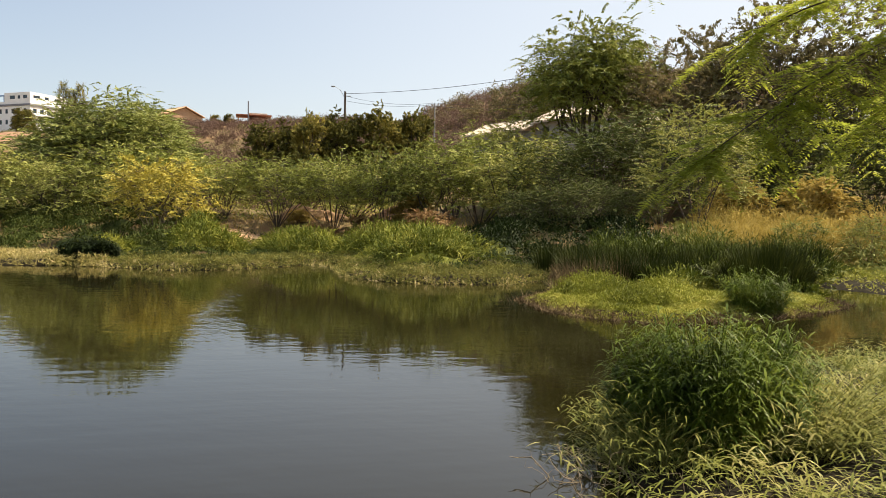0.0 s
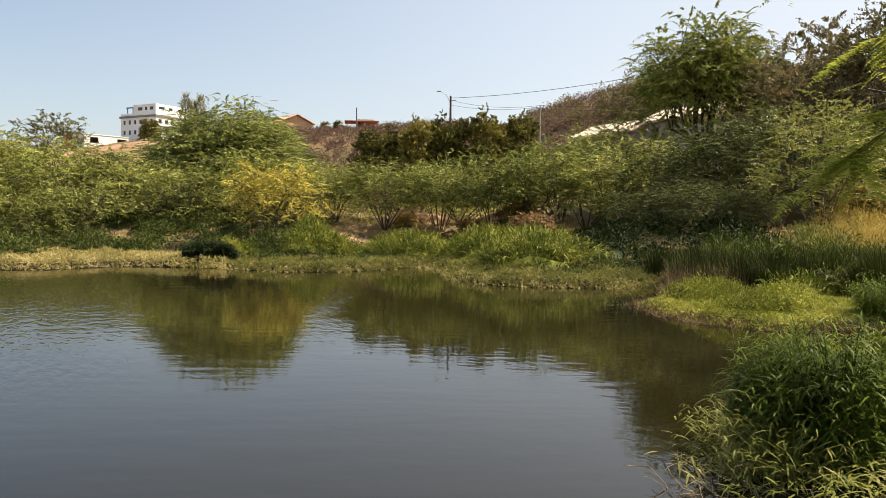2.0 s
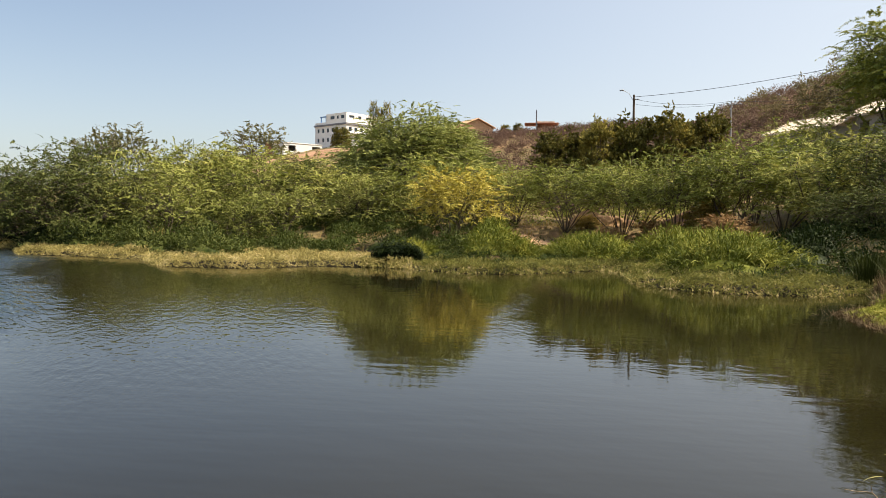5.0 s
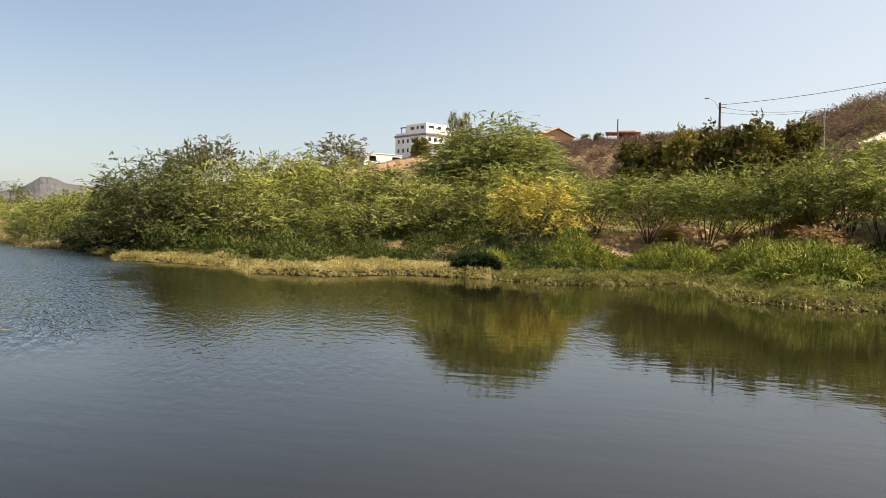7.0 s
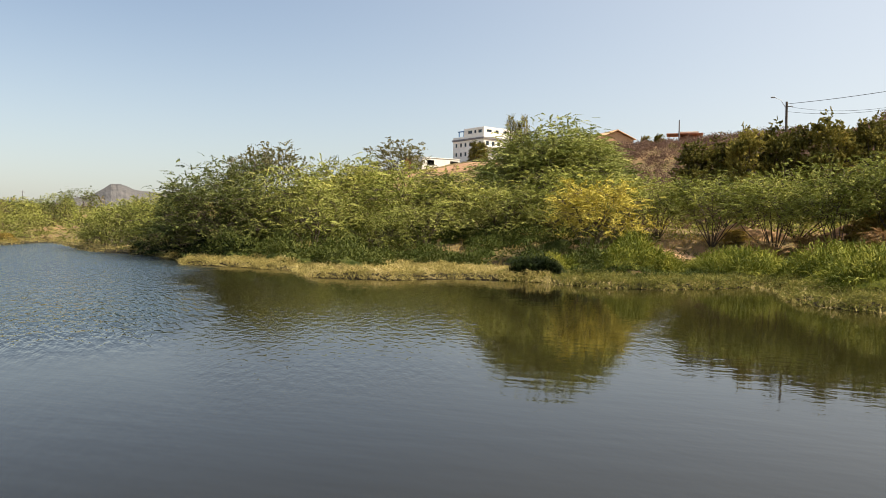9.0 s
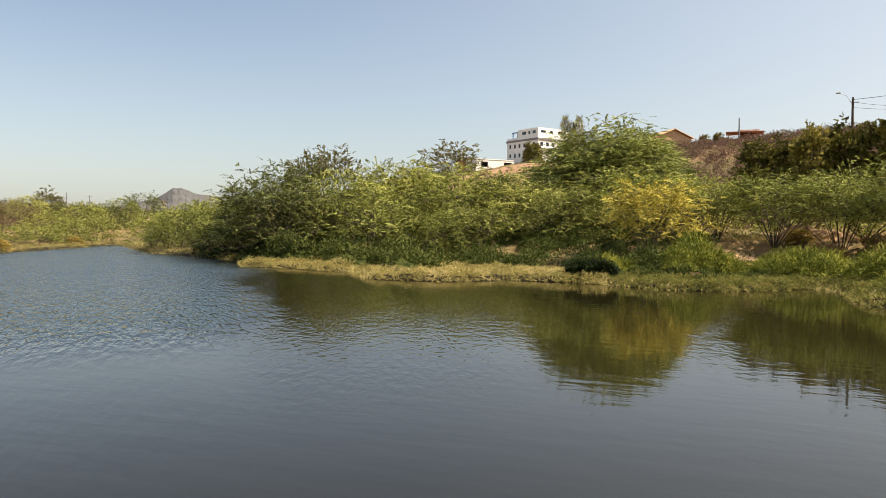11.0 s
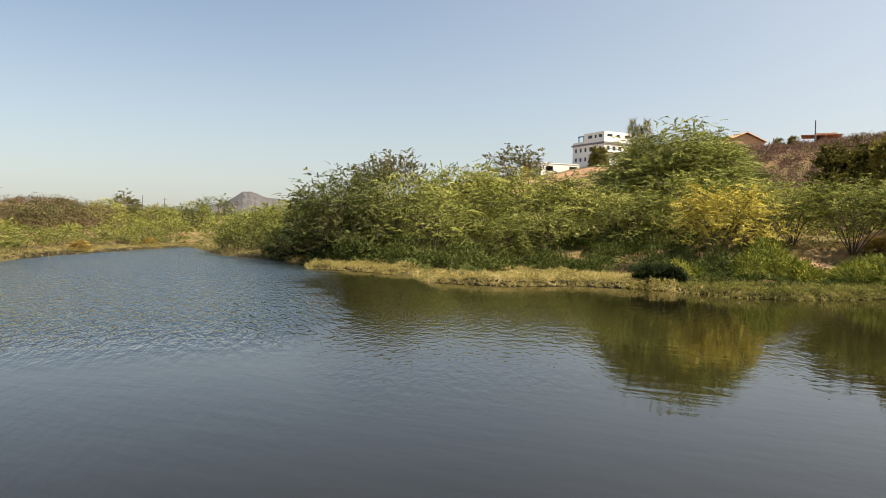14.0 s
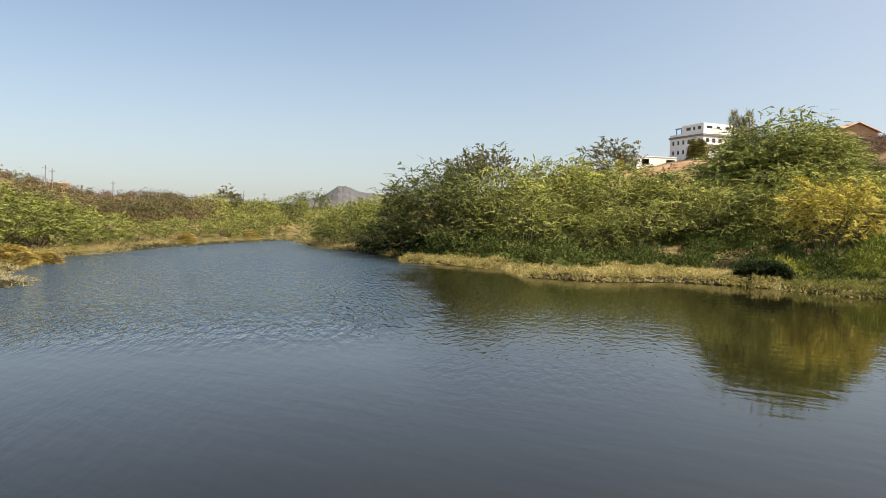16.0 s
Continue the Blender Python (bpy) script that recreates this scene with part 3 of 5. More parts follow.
def grow_to(name, az, d, size, el, turn):
    """The same, so tall that its top is seen el degrees above the eye's level."""
    x, y, scale = site(az, d)
    if d > 79 and name[:5] in ("green", "deep_", "light"):
        name = "far_" + name.split("_")[0]
    high = CROWN_TOP[KINDS[name][0].name]
    plant(name, x, y, size * scale, (EYE + d * scale * math.tan(radians(el)) - gz(x, y)) / (high * size * scale), turn)


grow_to("yellow", 20.2, 43, 1.13, 3.85, 0)
grow("light_a", 26.5, 48, 1.01, 1, 40)
grow("green_a", 30, 52, 1.12, 0.9, 80)
grow("green_b", 23.6, 49, 1.01, 0.95, 10)
grow_to("fan", 15.6, 47, 0.85, 4.1, 20)
grow_to("fan", 12.0, 46, 0.95, 4.2, 200)
grow_to("fan", 8.0, 45, 1.05, 4.5, 120)
grow_to("fan", 4.2, 43.5, 1.05, 4.9, 300)
grow_to("fan", 0.4, 43.5, 1.1, 5.7, 60)
grow_to("green_c", -2.6, 44, 1.3, 5.7, 170)
grow_to("green_b", -5.6, 42, 1.23, 5.8, 30)
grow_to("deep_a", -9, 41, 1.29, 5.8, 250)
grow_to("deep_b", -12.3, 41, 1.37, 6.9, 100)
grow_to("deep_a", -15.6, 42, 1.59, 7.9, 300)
grow_to("airy", -18.0, 39, 1, 8.6, 0)
grow("airy", -22.5, 46, 1, 0.9, 130)
grow_to("green_c", -0.8, 50, 1.3, 5.6, 10)
grow("green_a", 6.6, 51, 1.25, 0.765, 20)
grow("deep_b", 10.6, 52, 1.19, 0.765, 95)
grow("green_c", -7.5, 48, 1.42, 0.874, 200)
grow_to("deep_a", -11, 47, 1.73, 6.3, 80)
grow("tall", -10.7, 58, 1.18, 1.02, 0)
grow("old", -16.4, 57, 0.95, 1.1, 0)
grow("old", -24, 52, 1.09, 1.16, 140)
grow("old", -31, 55, 1.14, 1.1, 260)
grow("old", -20.5, 60, 1.04, 1.26, 60)
grow("deep_a", -26.5, 46, 1.44, 0.837, 10)
grow("deep_b", -31.5, 44, 1.19, 0.81, 70)
grow("deep_b", -20, 48, 1.3, 0.99, 45)
grow_to("broad", 23.3, 66, 1.14, 7.55, 0)
grow("broad", 21.6, 70, 0.969, 0.92, 140)
grow_to("green_a", 20.6, 55, 1.38, 5, 33)
grow("green_c", 17, 54, 1.19, 0.855, 210)
grow_to("deep_b", 29.4, 55, 1.3, 4.3, 15)
grow("green_c", 27.2, 53, 1.07, 0.855, 115)
grow_to("light_b", 32.4, 47, 1.06, 2.3, 50)
grow_to("green_a", 35.4, 60, 1.5, 5, 270)
grow_to("green_b", 31.5, 58, 1.35, 4.45, 90)
grow_to("light_a", 35.4, 45.5, 0.701, 1.6, 0)
grow_to("green_c", 33.8, 54, 1.19, 4.3, 190)
grow_to("light_b", 40.4, 52, 1.37, 3.5, 160)
grow_to("green_b", 37.6, 62, 1.31, 4.75, 45)
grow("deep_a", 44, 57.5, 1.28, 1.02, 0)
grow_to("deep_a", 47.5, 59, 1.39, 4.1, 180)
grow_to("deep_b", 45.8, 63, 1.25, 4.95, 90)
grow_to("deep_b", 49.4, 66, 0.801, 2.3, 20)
grow_to("green_a", 42, 60, 1.5, 4.6, 20)
grow_to("upright", 42.9, 72, 1, 6.2, 0)
grow_to("upright", 44.8, 74, 0.85, 5.5, 120)
grow_to("light_b", 37, 82, 1.5, 5.3, 10)
grow_to("upright", 34.1, 112, 1.5, 6.65, 70)
grow_to("light_a", 51.4, 70, 1.09, 2.2, 0)
grow_to("light_b", 53.4, 80, 1.08, 1.75, 40)
grow_to("green_a", 50.3, 66, 1.01, 2.4, 75)
grow_to("green_b", 55.2, 92, 1.02, 1.2, 0)
grow_to("light_a", 54.2, 86, 1.02, 1.5, 130)
grow_to("green_c", 52.4, 84, 1.2, 2, 0)
grow_to("ficus", 12.5, 80, 0.86, 6.3, 0)
grow_to("ficus", 9.8, 80, 0.739, 7, 70)
grow_to("ficus", 7.1, 80, 0.773, 7.2, 150)
grow_to("ficus", 4.5, 80, 0.79, 7.5, 220)
grow_to("ficus", 2.2, 82, 0.722, 7.4, 20)
grow_to("light_a", 58.6, 126, 1.2, 1, 0)
grow_to("light_b", 60.4, 114, 1.32, 0.7, 60)
grow_to("green_b", 62, 106, 1.08, 0.4, 140)
grow_to("green_a", 64, 99, 1.08, 0.45, 100)
grow_to("light_a", 65.8, 92, 1.08, 0.3, 100)
grow_to("green_c", 61.5, 118, 1.2, 1.2, 10)
grow("green_c", 59.4, 135, 1.32, 1, 10)
grow_to("light_b", 67.6, 82, 1.14, 0.3, 200)
grow_to("light_a", 69.6, 74, 1.15, 0.5, 30)
grow_to("light_b", 71.4, 66, 1.27, 0.9, 0)
grow_to("light_a", 73.8, 58, 1.27, 1.6, 130)
grow_to("light_b", 76.8, 52, 1.4, 2.3, 10)
grow_to("light_b", 72.8, 63, 1.14, 1.25, 60)
grow_to("light_b", 75, 62, 1.4, 1.9, 250)
grow_to("sparse", 61.5, 165, 1, 2.65, 20)
grow_to("dull", -5.9, 100, 1.15, 10.8, 40)
grow_to("dull", -4.3, 104, 0.8, 9.4, 140)
grow_to("dull", -2.2, 118, 0.8, 8.3, 200)
grow_to("dull", -8.2, 98, 1.2, 11.0, 260)
grow_to("dull", 68.6, 112, 1.3, 1.75, 10)
grow_to("dull", 72.2, 104, 1.3, 2.35, 80)
grow_to("dull", 75.2, 98, 1.5, 3.05, 160)
grow_to("dull", 70.4, 120, 1.3, 2.1, 240)
grow_to("dull", 66.2, 125, 1.2, 1.7, 300)
grow_to("dull", 63.4, 140, 1.4, 1.9, 30)
grow_to("dull", 77.6, 92, 1.4, 3.4, 120)
grow_to("dull", 73.8, 110, 1.2, 2.7, 200)
grow_to("deep_b", 58.2, 150, 1.32, 1.75, 0)
grow_to("deep_a", 60.3, 150, 1.32, 1.75, 0)
grow_to("sparse", 67.2, 120, 0.95, 1.8, 90)
grow("deep_b", 55.8, 190, 1.68, 1, 0)
grow_to("green_c", 57, 170, 1.56, 2.2, 50)
grow("green_c", 62.6, 150, 1.44, 1, 50)
grow_to("deep_a", 65.3, 145, 1.32, 1.85, 0)
grow("orange", 2.2, 44, 0.75, 0.9, 0)
grow("orange", 10.5, 47, 0.375, 0.72, 90)
grow("orange", 60, 110, 0.525, 0.81, 10)
grow("orange", 64.4, 84, 0.562, 0.675, 40)
grow("orange", 36.6, 42, 0.262, 0.9, 0)
grow("sparse", 9.6, 120, 1, 1.05, 60)
grow("rust", 0.9, 40.6, 0.85, 1, 0)
grow("rust", 8.8, 42.6, 0.595, 1, 70)
grow("rust", 5.6, 43.5, 0.68, 0.9, 160)
grow("orange", -25.4, 41, 0.9, 0.99, 0)
grow("orange", -20.4, 41, 0.825, 0.99, 40)
grow("light_a", -24.4, 36, 0.505, 1.2, 0)
grow("light_b", -28.8, 36, 0.53, 1.14, 70)
grow_to("light_a", 38.9, 66, 1.52, 5.15, 60)
# four small dark bushes added to stand for the shade under the large ones
grow("deep_b", -6, 39, 0.53, 0.9, 0)
grow("deep_a", -8.4, 38.6, 0.671, 0.837, 50)
grow("deep_a", -10.9, 38.6, 0.671, 0.837, 150)
grow("deep_b", -13.4, 38.6, 0.53, 0.9, 210)
grow_to("green_a", -5.9, 60, 1.46, 7.0, 130)
grow_to("green_b", -3.2, 60, 1.26, 6.7, 30)
grow("orange", 75.4, 42, 0.6, 0.54, 30)
grow("orange", 73.4, 46, 0.45, 0.54, 130)
grow_to("deep_a", 48.4, 60, 1.35, 3.6, 75)
grow("deep_a", 45.6, 57, 1.29, 0.977, 220)
grow("deep_a", -18.6, 50, 1.42, 0.93, 75)
grow("deep_b", -23.2, 50, 1.06, 0.9, 120)
grow("deep_a", -29, 49, 1.42, 0.93, 220)
grow("green_b", -25.6, 43, 0.808, 0.95, 20)


def mound(x, y, size, seed):
    """Soft tussocks: 0 to 1."""
    return 0.5 + 0.5 * np.sin(x / size + seed + 1.7 * np.sin(y / size * 0.8 + seed)) * np.cos(y / size * 1.1 + 1.3 * np.sin(x / size * 0.6 - seed))


def scrub(name, seed, n, az0, az1, d0, d1, low, tall, leaves, leaf, mat, label, slim=0.2):
    """Far shrubs on the slopes: loose heaps of small leaves and twigs."""
    rng = np.random.default_rng(seed)
    az, d = np.radians(rng.uniform(az0, az1, n)), np.sqrt(rng.uniform(d0 ** 2, d1 ** 2, n))
    true = d + deepening(np.degrees(az)) * (np.interp(d, NOMINAL, TRUE) - d)
    x, y = -true * np.sin(az), true * np.cos(az)
    ok = (off_shore(x, y) > 14) & (rng.random(n) < 0.25 + 0.75 * mound(x, y, 7.0, seed))
    x, y = x[ok], y[ok]
    n = len(x)
    high = rng.uniform(low, tall, n)
    u = unit(rng.normal(size=(n, leaves, 3)))
    u[..., 2] = np.abs(u[..., 2])
    u *= rng.uniform(0.45, 1.05, (n, leaves, 1)) * high[:, None, None] * np.array([0.75, 0.75, 0.95])
    p = (np.stack([x, y, land(x, y)], 1)[:, None] + u).reshape(-1, 3)
    out = unit(unit(u.reshape(-1, 3)) + rng.normal(size=p.shape) * 0.8)
    side = unit(np.cross(out, rng.normal(size=p.shape)))
    ll = leaf * rng.uniform(0.5, 1.4, (len(p), 1))
    q = np.stack([p - out * ll * 0.5, p + side * ll * slim, p + out * ll * 0.5, p - side * ll * slim], 1).reshape(-1, 3)
    return tagged(soup(name, q, np.arange(len(q)).reshape(-1, 4), [], mat), label, "shrubs", kind="stuff")


scrub("hill_scrub", 61, 3300, -36, 8, 85, 165, 0.9, 2.4, 130, 0.5, SCRUB, "dry brownish scrub on the hillside", 0.07)
scrub("hill_shrubs", 62, 700, -36, 6, 88, 165, 1.2, 3.0, 110, 0.42, LEAF_OLD, "dull green shrubs on the hillside")
scrub("slope_scrub", 63, 3600, 6, 26, 62, 225, 0.9, 2.6, 130, 0.5, SCRUB, "greyish brown dry scrub on the slope", 0.07)
scrub("slope_shrubs", 64, 220, 8, 40, 100, 235, 1.0, 2.6, 90, 0.5, LEAF_OLD, "dull green shrubs on the slope")
scrub("valley_shrubs", 65, 700, 38, 60, 70, 250, 1.2, 3.0, 60, 0.55, LEAF_GREEN, "green bushes beyond the bank")
scrub("far_scrub", 66, 800, 60, 84, 95, 240, 1.0, 2.6, 110, 0.5, SCRUB, "brown dry scrub on the far slope", 0.08)
scrub("far_shrubs", 67, 700, 56, 84, 80, 240, 1.2, 3.2, 100, 0.45, LEAF_OLD, "dull green shrubs on the far slope")
scrub("bank_bushes", 70, 150, 58, 82, 60, 130, 1.0, 2.2, 110, 0.4, LEAF_GREEN, "bright green shrubs along the far bank")
scrub("plain_woods", 68, 900, 44, 70, 250, 800, 2.0, 4.5, 30, 1.3, LEAF_OLD, "distant dull green woods")
scrub("bank_shrubs", 69, 260, -34, 46, 46, 75, 0.8, 2.2, 110, 0.26, LEAF_GREEN, "low green shrubs between the bushes")


def blades(rng, x, y, z, high, lean, width, way=None):
    """Bent blades of grass: two stages and a tip. way: the angle to which each one bends."""
    n = len(x)
    a = rng.uniform(0, 2 * math.pi, n) if way is None else way
    out = np.stack([np.cos(a), np.sin(a), np.zeros(n)], 1)
    side = np.stack([-np.sin(a), np.cos(a), np.zeros(n)], 1) * (width * rng.uniform(0.6, 1.3, n))[:, None] * 0.5
    bend = out * (lean * rng.uniform(0.2, 1.4, n) * high)[:, None]
    base = np.stack([x, y, z], 1)
    up = np.array([0, 0, 1.0]) * high[:, None]
    mid = base + up * 0.6 + bend * 0.35
    tip = base + up * (1 - 0.25 * np.minimum(lean, 1) * rng.uniform(0, 1, n))[:, None] + bend
    v = np.stack([base - side, base + side, mid + side * 0.85, mid - side * 0.85, tip], 1).reshape(-1, 3)
    k = np.arange(n)[:, None] * 5
    return v, k + np.array([[0, 1, 2, 3]]), k + np.array([[3, 2, 4]])


def scatter(rng, n, box, s_min, s_max, az_min=-180, az_max=180, d_max=999):
    """Random places on the land, between two distances from the water."""
    x0, x1, y0, y1 = box
    x, y = rng.uniform(x0, x1, n), rng.uniform(y0, y1, n)
    s, az = off_shore(x, y), np.degrees(np.arctan2(-x, y))
    ok = (s > s_min) & (s < s_max) & (az > az_min) & (az < az_max) & (np.hypot(x, y) < d_max)
    return x[ok], y[ok], s[ok]


def grass(name, seed, n, box, s0, s1, low, tall, lean, width, mat, label, az0=-180, az1=180, lumps=1.2, d_max=999):
    rng = np.random.default_rng(seed)
    x, y, s = scatter(rng, n, box, s0, s1, az0, az1, d_max)
    m = 0.55 * mound(x, y, lumps, seed) + 0.45 * mound(x, y, lumps * 0.37, seed + 2)
    keep = rng.random(len(x)) < 0.12 + 1.1 * m
    x, y, s, m = x[keep], y[keep], s[keep], m[keep]
    high = (low + (tall - low) * m) * rng.uniform(0.6, 1.15, len(x)) * step(s, s0 - 0.5, s0 + 0.7)
    v, q, t = blades(rng, x, y, np.maximum(land(x, y), -0.05) - 0.04, high, lean, width)
    return tagged(soup(name, v, q, t, mat), label, "grass", kind="stuff")


def tufts(name, seed, n, box, s0, s1, count, spread, low, tall, width, mat, label, az0=-180, az1=180, d_max=999, lean=0.7):
    """Grass in tussocks: the blades of each bend away from its middle."""
    rng = np.random.default_rng(seed)
    cx, cy, s = scatter(rng, n, box, s0, s1, az0, az1, d_max)
    m = len(cx)
    big = rng.uniform(0.45, 1.2, m) ** 1.3
    r, a = np.sqrt(rng.uniform(0, 1, (m, count))) , rng.uniform(0, 2 * math.pi, (m, count))
    r *= rng.uniform(0.5, 1.0, (m, 1))
    x = (cx[:, None] + np.cos(a) * r * spread * big[:, None]).ravel()
    y = (cy[:, None] + np.sin(a) * r * spread * big[:, None]).ravel()
    high = ((low + (tall - low) * big[:, None]) * (1 - 0.45 * r ** 2) * rng.uniform(0.6, 1.1, (m, count))).ravel()
    v, q, t = blades(rng, x, y, np.maximum(land(x, y), -0.05) - 0.04, high, lean * (0.35 + r.ravel()), width, (a + rng.normal(size=a.shape) * 0.5).ravel())
    return tagged(soup(name, v, q, t, mat), label, "grass", kind="stuff")


def leaf_mat(name, seed, n, box, s0, s1, low, tall, leaf, width, mat, label, az0=-180, az1=180, lumps=0.8, d_max=999, each=3):
    """A carpet of small leafy water plants with an uneven top."""
    rng = np.random.default_rng(seed)
    x, y, s = scatter(rng, n, box, s0, s1, az0, az1, d_max)
    m = 0.5 * mound(x, y, lumps, seed) + 0.5 * mound(x, y, lumps * 0.33, seed + 2)
    keep = rng.random(len(x)) < 0.1 + 1.1 * m
    x, y, s, m = x[keep], y[keep], s[keep], m[keep]
    high = (low + (tall - low) * m) * rng.uniform(0.6, 1.15, len(x)) * step(s, s0 - 0.4, s0 + 0.6)
    p = np.stack([x, y, np.maximum(land(x, y), -0.03)], 1)[:, None] + np.stack([rng.normal(size=(len(x), each)) * leaf * 0.4, rng.normal(size=(len(x), each)) * leaf * 0.4,
        high[:, None] * rng.uniform(0.35, 1.0, (len(x), each)) ** 0.7], -1)
    p = p.reshape(-1, 3)
    out = unit(rng.normal(size=p.shape) * [1, 1, 0.6] + [0, 0, 0.35])
    side = unit(np.cross(out, rng.normal(size=p.shape) * 0.5 + [0, 0, 1.0])) * (width * rng.uniform(0.6, 1.3, (len(p), 1)))
    ll = leaf * rng.uniform(0.5, 1.4, (len(p), 1))
    v = np.stack([p - side * 0.5, p + side * 0.5, p + out * ll], 1).reshape(-1, 3)
    return tagged(soup(name, v, [], np.arange(len(v)).reshape(-1, 3), mat), label, "plants", kind="stuff")


def heaps(name, seed, n, box, s0, s1, count, wide, high, blade, width, mat, label, az0=-180, az1=180, d_max=999, sag=0.35, category="grass"):
    """Rounded mounds of leafy growth: short blades that stand out all over low domes of many sizes."""
    rng = np.random.default_rng(seed)
    cx, cy, s = scatter(rng, n, box, s0, s1, az0, az1, d_max)
    m = len(cx)
    big = rng.uniform(0.45, 1.25, (m, 1))
    squat = rng.uniform(0.75, 1.3, (m, 1))
    r, a = np.sqrt(rng.uniform(0, 1, (m, count))), rng.uniform(0, 2 * math.pi, (m, count))
    lobe = 1 + 0.22 * np.sin(3 * a + rng.uniform(0, 6, (m, 1))) + 0.12 * np.sin(7 * a + rng.uniform(0, 6, (m, 1)))
    x, y = cx[:, None] + np.cos(a) * r * wide * big * squat * lobe, cy[:, None] + np.sin(a) * r * wide * big * lobe
    dome = high * big * np.sqrt(np.clip(1 - r ** 2, 0, 1)) * (0.85 + 0.15 * np.sin(5 * a + 9 * r)) * rng.uniform(0.35, 1.05, r.shape) ** 0.5
    p = np.stack([x.ravel(), y.ravel(), np.maximum(land(x, y), -0.03).ravel() + dome.ravel()], 1)
    up = np.sqrt(np.clip(1.05 - r ** 2, 0.05, 1)).ravel()
    face = unit(np.stack([(np.cos(a) * r).ravel(), (np.sin(a) * r).ravel(), up], 1))
    out = unit(face * 0.55 + rng.normal(size=p.shape) * 0.5 + [0, 0, 0.3])
    side = unit(np.cross(out, face + rng.normal(size=p.shape) * 0.35)) * (width * rng.uniform(0.6, 1.3, (len(p), 1))) * 0.5
    ll = blade * rng.uniform(0.5, 1.3, (len(p), 1))
    mid, tip = p + out * ll * 0.55, p + out * ll + [0, 0, -1.0] * ll * sag * rng.uniform(0.2, 1.6, (len(p), 1))
    v = np.stack([p, mid + side, tip, mid - side], 1).reshape(-1, 3)
    f = np.arange(len(v)).reshape(-1, 4)
    # a solid core added inside each mound, hidden, to block the sun
    ka, kr = np.arange(9) * 2 * math.pi / 9, np.array([0.98, 0.8, 0.5, 0.05])
    hx = cx[:, None, None] + np.cos(ka)[None, None] * kr[None, :, None] * wide * 0.62 * (big * squat)[:, :, None]
    hy = cy[:, None, None] + np.sin(ka)[None, None] * kr[None, :, None] * wide * 0.62 * big[:, :, None]
    hz = land(hx, hy) - 0.05 + 0.32 * high * big[:, :, None] * np.sqrt(1 - kr ** 2)[None, :, None] * rng.uniform(0.85, 1.1, (m, 4, 9))
    sun_block = np.stack([hx, hy, hz], -1).reshape(-1, 3)
    k, j = np.arange(9), np.arange(3)[:, None]
    ring = np.stack([j * 9 + k, j * 9 + (k + 1) % 9, (j + 1) * 9 + (k + 1) % 9, (j + 1) * 9 + k], -1).reshape(-1, 4)
    v, f = join([(v, f), (sun_block, (ring[None] + (np.arange(m) * 36)[:, None, None]).reshape(-1, 4))])
    return tagged(soup(name, v, f, [], mat), label, category, kind="stuff")


BANK = (-22, 8, 24, 46)
heaps("bank_grass", 31, 62, (-20, 8, 24, 46), 2.8, 8.6, 2800, 1.7, 1.55, 0.46, 0.042, GRASS_LUSH, "lush green grass in rounded tussocks along the far bank", -2.6, 23.5)
leaf_mat("shore_mat", 32, 120000, BANK, -0.25, 3.4, 0.08, 0.38, 0.15, 0.05, GRASS_MAT, "low yellowish green water plants along the shore", -9, 27, 0.7)
leaf_mat("shore_rim", 48, 40000, BANK, -0.3, 0.5, 0.05, 0.22, 0.16, 0.045, GRASS_STRAW, "straw-coloured plants along the water's edge", -9, 27, 0.6)
# the darker herb leaf is used here to paint shade between the tussocks
leaf_mat("bank_plants", 42, 46000, (-22, 8, 24, 52), 2.0, 16, 0.12, 0.45, 0.17, 0.055, HERB, "leafy plants between the tussocks, darkened to carry the gaps' shade", -9, 24, 0.7)
leaf_mat("tongue_grass", 33, 110000, (-50, -12, 24, 46), -0.3, 9, 0.1, 0.5, 0.16, 0.05, GRASS_STRAW, "low straw-coloured plants on the tongues of the shore", 23.3, 51, 0.8)
# dark leaves stand in for the shaded feet of the bushes
heaps("undergrowth", 50, 260, (-46, -10, 36, 58), 9.0, 20, 420, 1.3, 1.2, 0.32, 0.07, HERB, "undergrowth at the foot of the bushes, their shade put into its colour", 16.5, 44)
# near-black leaves put here to stand for the shade under the bushes
heaps("bush_shade", 60, 60, (2, 14, 28, 44), 5.0, 13, 420, 1.3, 1.0, 0.32, 0.07, HERB_SHADED, "low growth with the bushes' shade put into its leaf colour", -17, -3.5)
# the same leaves carry the shade along the channel's edge
heaps("bank_shade", 59, 60, (-58, -36, 36, 48), 0.3, 4, 500, 1.3, 1.5, 0.32, 0.08, HERB_SHADED, "overhanging growth along the channel's edge, shade put into its leaf colour", 44.5, 55)
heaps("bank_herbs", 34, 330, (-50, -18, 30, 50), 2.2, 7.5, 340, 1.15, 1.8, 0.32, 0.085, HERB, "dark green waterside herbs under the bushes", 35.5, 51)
leaf_mat("islet_grass", 35, 90000, (1, 12, 16, 27), -0.2, 4.5, 0.04, 0.15, 0.09, 0.028, GRASS_ISLET, "bright yellow-green low plants on the islet", -30, -4, 0.55, 25.0)
tufts("reeds", 36, 430, (3, 15, 23, 31), 0.5, 5, 130, 0.7, 0.5, 1.35, 0.022, REED, "tall dark green reeds behind the islet", -26, -7.5, lean=0.5)
leaf_mat("islet_rim", 47, 42000, (1, 12, 16, 27), -0.45, 0.16, 0.02, 0.12, 0.15, 0.024, STALK, "dead brown stalks along the islet's edge", -30, -4, 0.5, 25.0)
